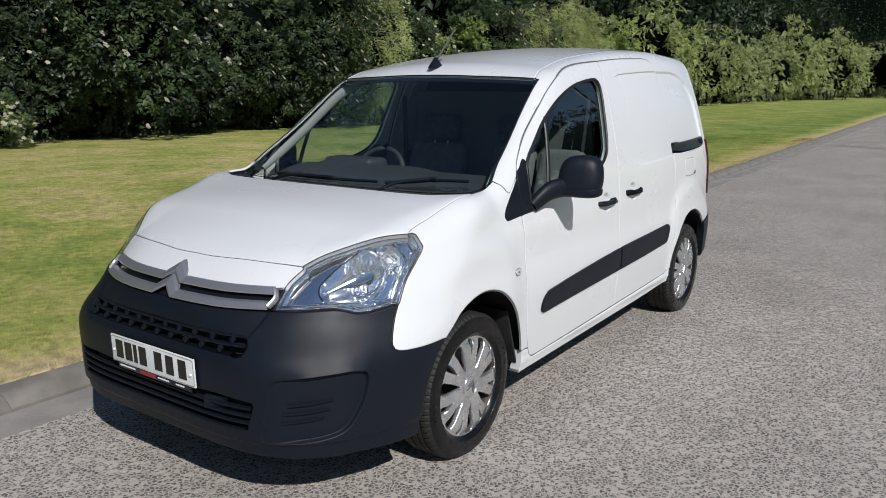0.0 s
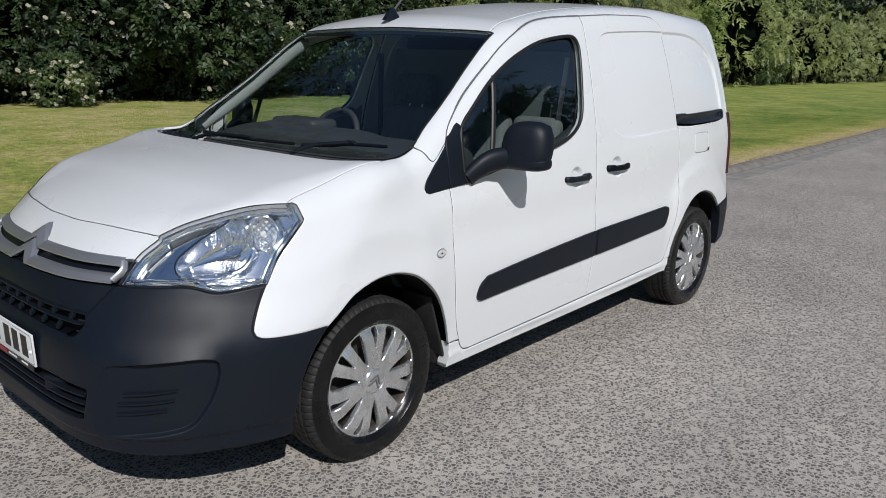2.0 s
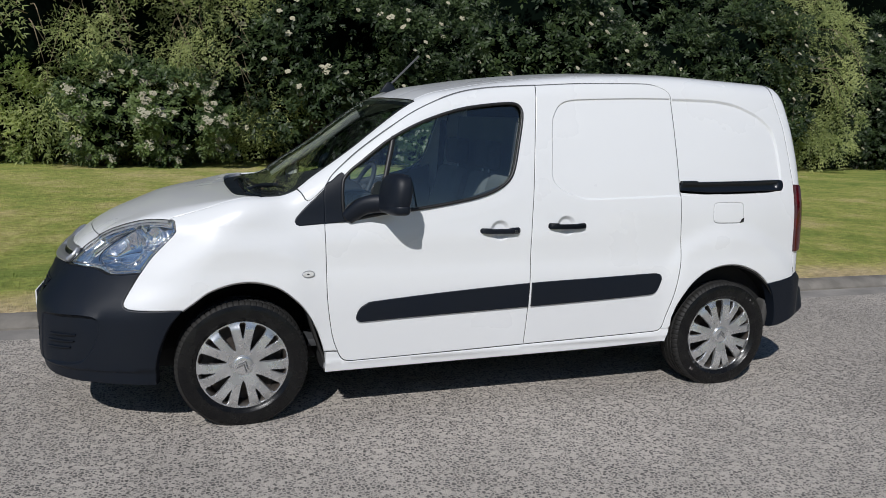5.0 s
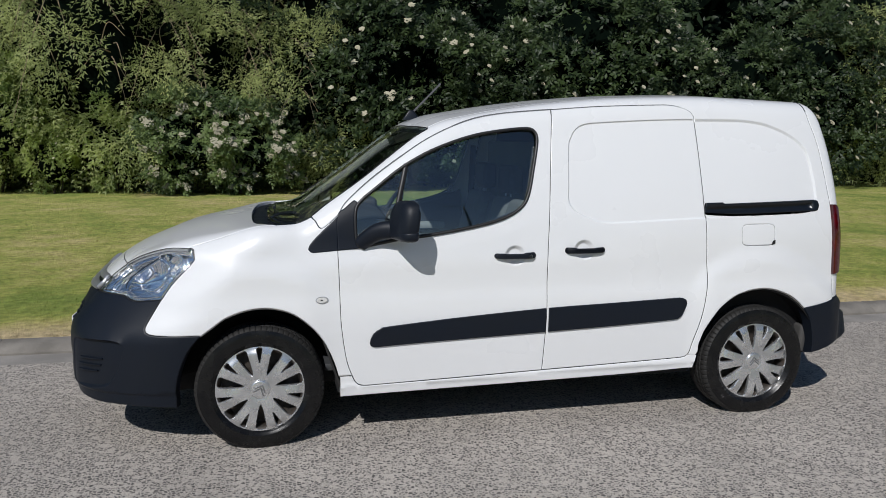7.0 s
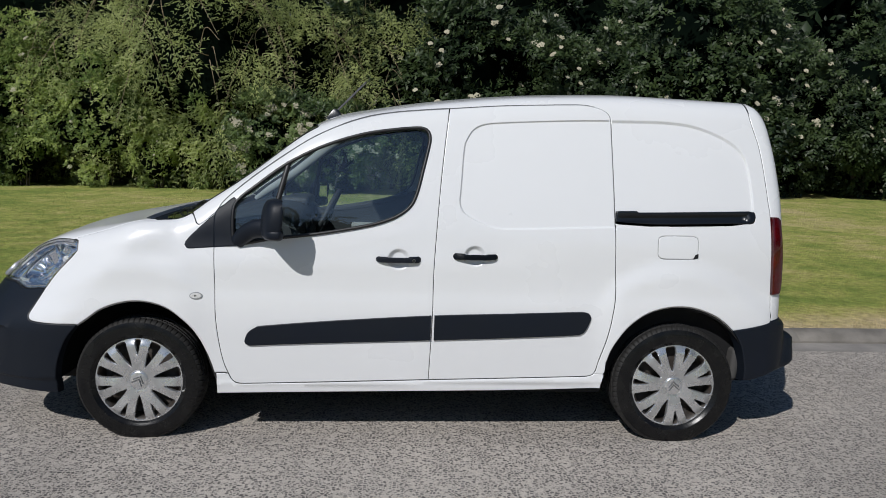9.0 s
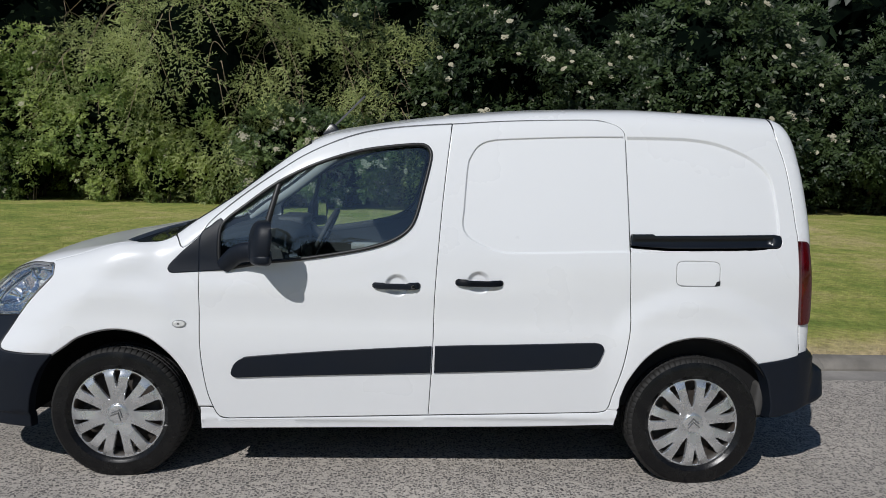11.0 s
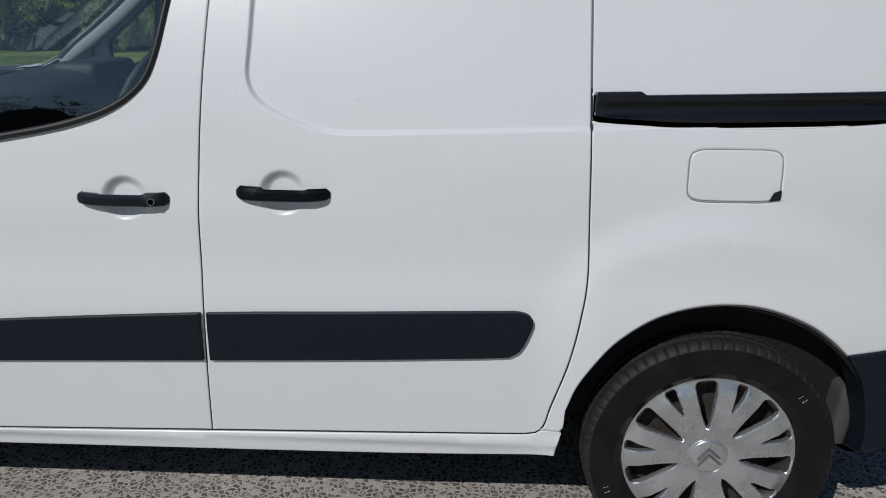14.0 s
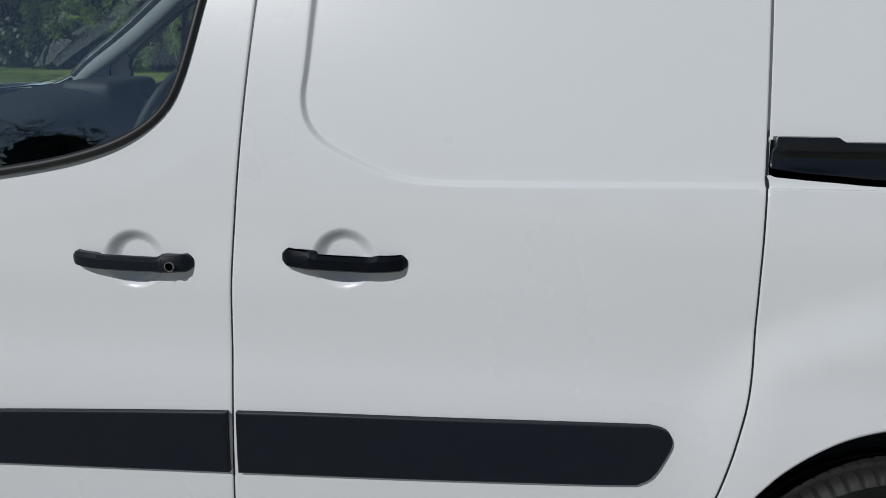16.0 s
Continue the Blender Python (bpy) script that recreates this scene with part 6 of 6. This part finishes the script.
    # door handles: bowed bars with a lock at one end
    for sgn in (1, -1):
        for cx, cz, lock in ((1.300, .943, 1), (1.686, .963, -1)):
            h = new("door_handle")
            h.parent = van
            m = 41
            xs = np.linspace(-.112, .112, m)
            p = on_skin(SIDE, np.stack([cx + xs, np.full(m, cz)], 1))
            p[:, 1] -= .023 * (1 - (xs / .112) ** 4) * .9 - .002
            ends = step(.050, .060, np.abs(xs))      # the feet stand taller than the bar
            foot = np.where(xs * lock > 0, 1.0, .55)
            over, under = .0125 + .0055 * ends * foot, .0135 - .002 * step(.05, .11, -xs * lock)
            V = []
            sec = [(-1, -.45), (-.72, -1), (.55, -1), (1, -.35), (1, .6), (.75, 1), (-.75, 1), (-1, .6)]
            for i, c in enumerate(p):
                e = .45 if i in (0, m - 1) else (.8 if i in (1, m - 2) else 1)
                V += [(c[0], c[1] + b * .0105 * e, c[2] + a * (over[i] if a > 0 else under[i]) * e) for a, b in sec]
            F = [(i * 8 + j, i * 8 + (j + 1) % 8, (i + 1) * 8 + (j + 1) % 8, (i + 1) * 8 + j) for i in range(m - 1) for j in range(8)]
            F += [tuple(range(8))[::-1], tuple(range(8 * m - 8, 8 * m))]
            V = np.array(V) * (1, sgn, 1)
            grip = mesh_ob("grip", V, F if sgn > 0 else [f[::-1] for f in F], BLACK, h, "black plastic pull handle", 40)
            sx = cx + .062 * lock
            py = float(np.interp(sx, p[:, 0], p[:, 1]))
            part("joint_line", box((.0012, .004, .026), (sx, sgn * (py - .0092), cz), .0003, 1), DARK, grip)
            if lock > 0:
                bm = bmesh.new()
                bmesh.ops.create_cone(bm, cap_ends=True, segments=20, radius1=.0085, radius2=.0075, depth=.008)
                bmesh.ops.transform(bm, matrix=Matrix.Translation((cx + .078, sgn * (float(np.interp(cx + .078, p[:, 0], p[:, 1])) - .0105), cz)) @ Matrix.Rotation(radians(90), 4, "X"), verts=bm.verts)
                part("lock", bm, CHROME_SOFT, h)
            base = on_skin(SIDE, ellipse(cx + .078 * lock, cz, .030, .016, 24, 4))
            panel("base", TRIM, SIDE, base, grid=.012, gap=0, rim=.004, rounded=.002, lift=.004, parent=h)
            if sgn < 0:
                ob = h.children[-1]
                ob.data.transform(Matrix.Diagonal((1, -1, 1, 1)))
                ob.data.flip_normals()
    # number plate: plain bars for its characters, a dealer strip below
    plate = new("number_plate")
    plate.parent = van
    part("plate_base", box((.006, .520, .111), (0, 0, 0), .002), PLATE, plate, "white reflective plate")
    edge = [(-.0035, y, z) for y, z in ellipse(0, 0, .255, .0505, 60, 24)]
    tube(edge, .0016, CABIN_LIGHT, "border", plate, sides=4, closed=True)
    for i, y in enumerate((.205, .145, .100, .052, -.045, -.115, -.190)):
        part("character_bar", box((.002, .022 if i == 2 else .046, .074), (-.004, y, .002), .0005, 1), INK, plate)
    for y in (.243, -.238):
        bm = bmesh.new()
        bmesh.ops.create_uvsphere(bm, u_segments=12, v_segments=8, radius=.006)
        bmesh.ops.transform(bm, matrix=Matrix.Translation((-.004, y, -.008)), verts=bm.verts)
        part("screw_cap", bm, PLATE, plate)
    plate.matrix_basis = pose(-.974, -.035, .535, 0, -2, 0)
    strip = part("dealer_strip", box((.006, .46, .024), (-.969, -.035, .467), .002), TRIM, van, "black plate holder with a red patch and white bars")
    part("red_patch", box((.002, .10, .016), (-.9735, -.0, .467), .0005, 1), PINK, strip)
    for y, w_ in ((.13, .10), (-.10, .07), (-.20, .05)):
        part("writing_bar", box((.002, w_, .006), (-.9735, y, .468), .0005, 1), PLATE, strip)
    # rear lamps and bumper
    rl = join(run(SIDE, [(3.217, 1.187), (3.250, 1.186), (3.268, 1.17)], .01), run(SIDE, [(3.268, 1.17), (3.287, 1.0), (3.292, .86), (3.285, .80), (3.27, .788)]), run(SIDE, [(3.27, .788), (3.229, .786)]), run(SIDE, [(3.229, .786), (3.222, .98), (3.217, 1.187)]))
    for ob in panel("rear_lamp", RED, TAIL, rl, grid=.02, gap=.001, rim=.02, rounded=.006, lift=.014, parent=van, mirror=True, label="dark red rear lamp cluster"):
        pass
    half = join(run(TAIL, [(0, .66), (.35, .66), (.70, .655), (.745, .645)]), run(SIDE, [(3.222, .640), (3.13, .620), (3.026, .605)]), run(SIDE, [(3.026, .605), (3.075, .52), (3.105, .40), (3.105, .335)]), run(TAIL, [(.855, .335), (.80, .338), (.74, .362), (.66, .385), (.3, .39), (0, .39)]))
    full = join(half, (half * FLIP)[::-1])
    def bulge(P):      # the lower half stands out behind, and dies away round the corners
        q = np.abs(P[:, 0])
        return -.078 * step(.575, .530, P[:, 1]) * step(.34, .42, P[:, 1]) * step(.67, .57, q + (P[:, 1] - .45) * .25) - .034 * step(.655, .615, P[:, 1]) * step(.75, .62, q)
    panel("rear_bumper", BLACK, TAIL, full, grid=.016, gap=.0, rim=.05, rounded=.008, lift=.006, sink=bulge, parent=van, label="unpainted black rear bumper")
    # fuel flap notch: a flat near-black patch in place of the recess
    y = float(on_skin(SIDE, np.array([(2.808, .982)]))[0, 1])
    nv = bmesh.new()
    a = [nv.verts.new((x, y - .0035, z)) for x, z in ((2.797, .9715), (2.8225, .975), (2.8225, .9985), (2.806, .992))]
    nv.faces.new(a)
    part("flap_notch", nv, DARK, [o for o in van.children if o.name.startswith("fuel_flap")][0])
    # jacking tabs under the sill
    for x in (.50, 2.05, 2.16):
        part("jacking_tab", box((.07, .02, .02), (x, -.80, .245 + .015 * x), .005), PAINT, van)


place_wheels(van)
build_inside(van)
build_fittings(van)


# ---- street lamp on the other side of the road: its shadow crosses the carriageway ----
def street_lamp(x, y, h):
    post = thing("street_lamp", "grey steel street lamp with two heads", "street lamp", at=(x, y, .3))
    GALV = mat("galvanised_steel", (.30, .31, .32), .5, metal=.7, vary=.5, other=(.22, .23, .24))
    p = spline([(0, 0, -.4), (0, 0, h * .5), (0, 0, h)], .4)
    tube(p, np.linspace(.09, .05, len(p)), GALV, "pole", post, sides=14)
    for s in (1, -1):
        tube(spline([(0, 0, h - .02), (s * .2, 0, h + .02), (s * .42, 0, h + .05)], .1), .03, GALV, "arm", post, sides=8)
        part("lamp_head", box((.50, .22, .10), (s * .62, 0, h + .05), .045, 3, taper=(.85, .7)), GALV, post)


street_lamp(17.4, -6.9, 8.8)
street_lamp(6.9, -23.0, 8.8)


# ---- turf blades ----
def turf():
    rng = np.random.default_rng(3)
    n = 260000
    x = rng.uniform(-9, 24, n)
    y = 1.40 + np.abs(rng.normal(0, 1, n)) ** 1.25 * 3.4
    y[:16000] = 1.37 + np.abs(rng.normal(0, .07, 16000))      # an uncut fringe over the kerb
    tall = np.arange(n) < 16000
    keep = y < 14.5
    tall = tall[keep]
    x, y = x[keep], y[keep]
    n = len(x)
    tuft = np.sin(x * 7.1 + np.sin(y * 5)) * np.sin(y * 8.3 + np.sin(x * 4))
    keep = rng.random(n) < .72 + .28 * tuft
    x, y, tall = x[keep], y[keep], tall[keep]
    n = len(x)
    y = y + road_bend(x)
    z = ground_z(x, y)
    a = rng.uniform(0, 6.28, n)
    hgt = rng.uniform(.010, .028, n) * (1 + .6 * (rng.random(n) < .05) + .8 * tall)
    w = rng.uniform(.0018, .0036, n) * (1 + .16 * (y - 1.4))
    lean = rng.normal(0, .6, (n, 2)) * hgt[:, None]
    base = np.stack([x, y, z - .003], 1)
    d = np.stack([np.cos(a) * w, np.sin(a) * w, 0 * a], 1)
    V = np.stack([base - d, base + d, base + np.concatenate([lean, hgt[:, None]], 1)], 1).reshape(-1, 3)
    me = bpy.data.meshes.new("grass")
    me.vertices.add(3 * n)
    me.vertices.foreach_set("co", V.astype(np.float32).ravel())
    me.loops.add(3 * n)
    me.loops.foreach_set("vertex_index", np.arange(3 * n, dtype=np.int32))
    me.polygons.add(n)
    me.polygons.foreach_set("loop_start", np.arange(0, 3 * n, 3, dtype=np.int32))
    me.materials.append(BLADE)
    me.update(calc_edges=True)
    tagged(new("grass", me), "short mown grass blades, green and straw-coloured", "grass", kind="stuff")


turf()
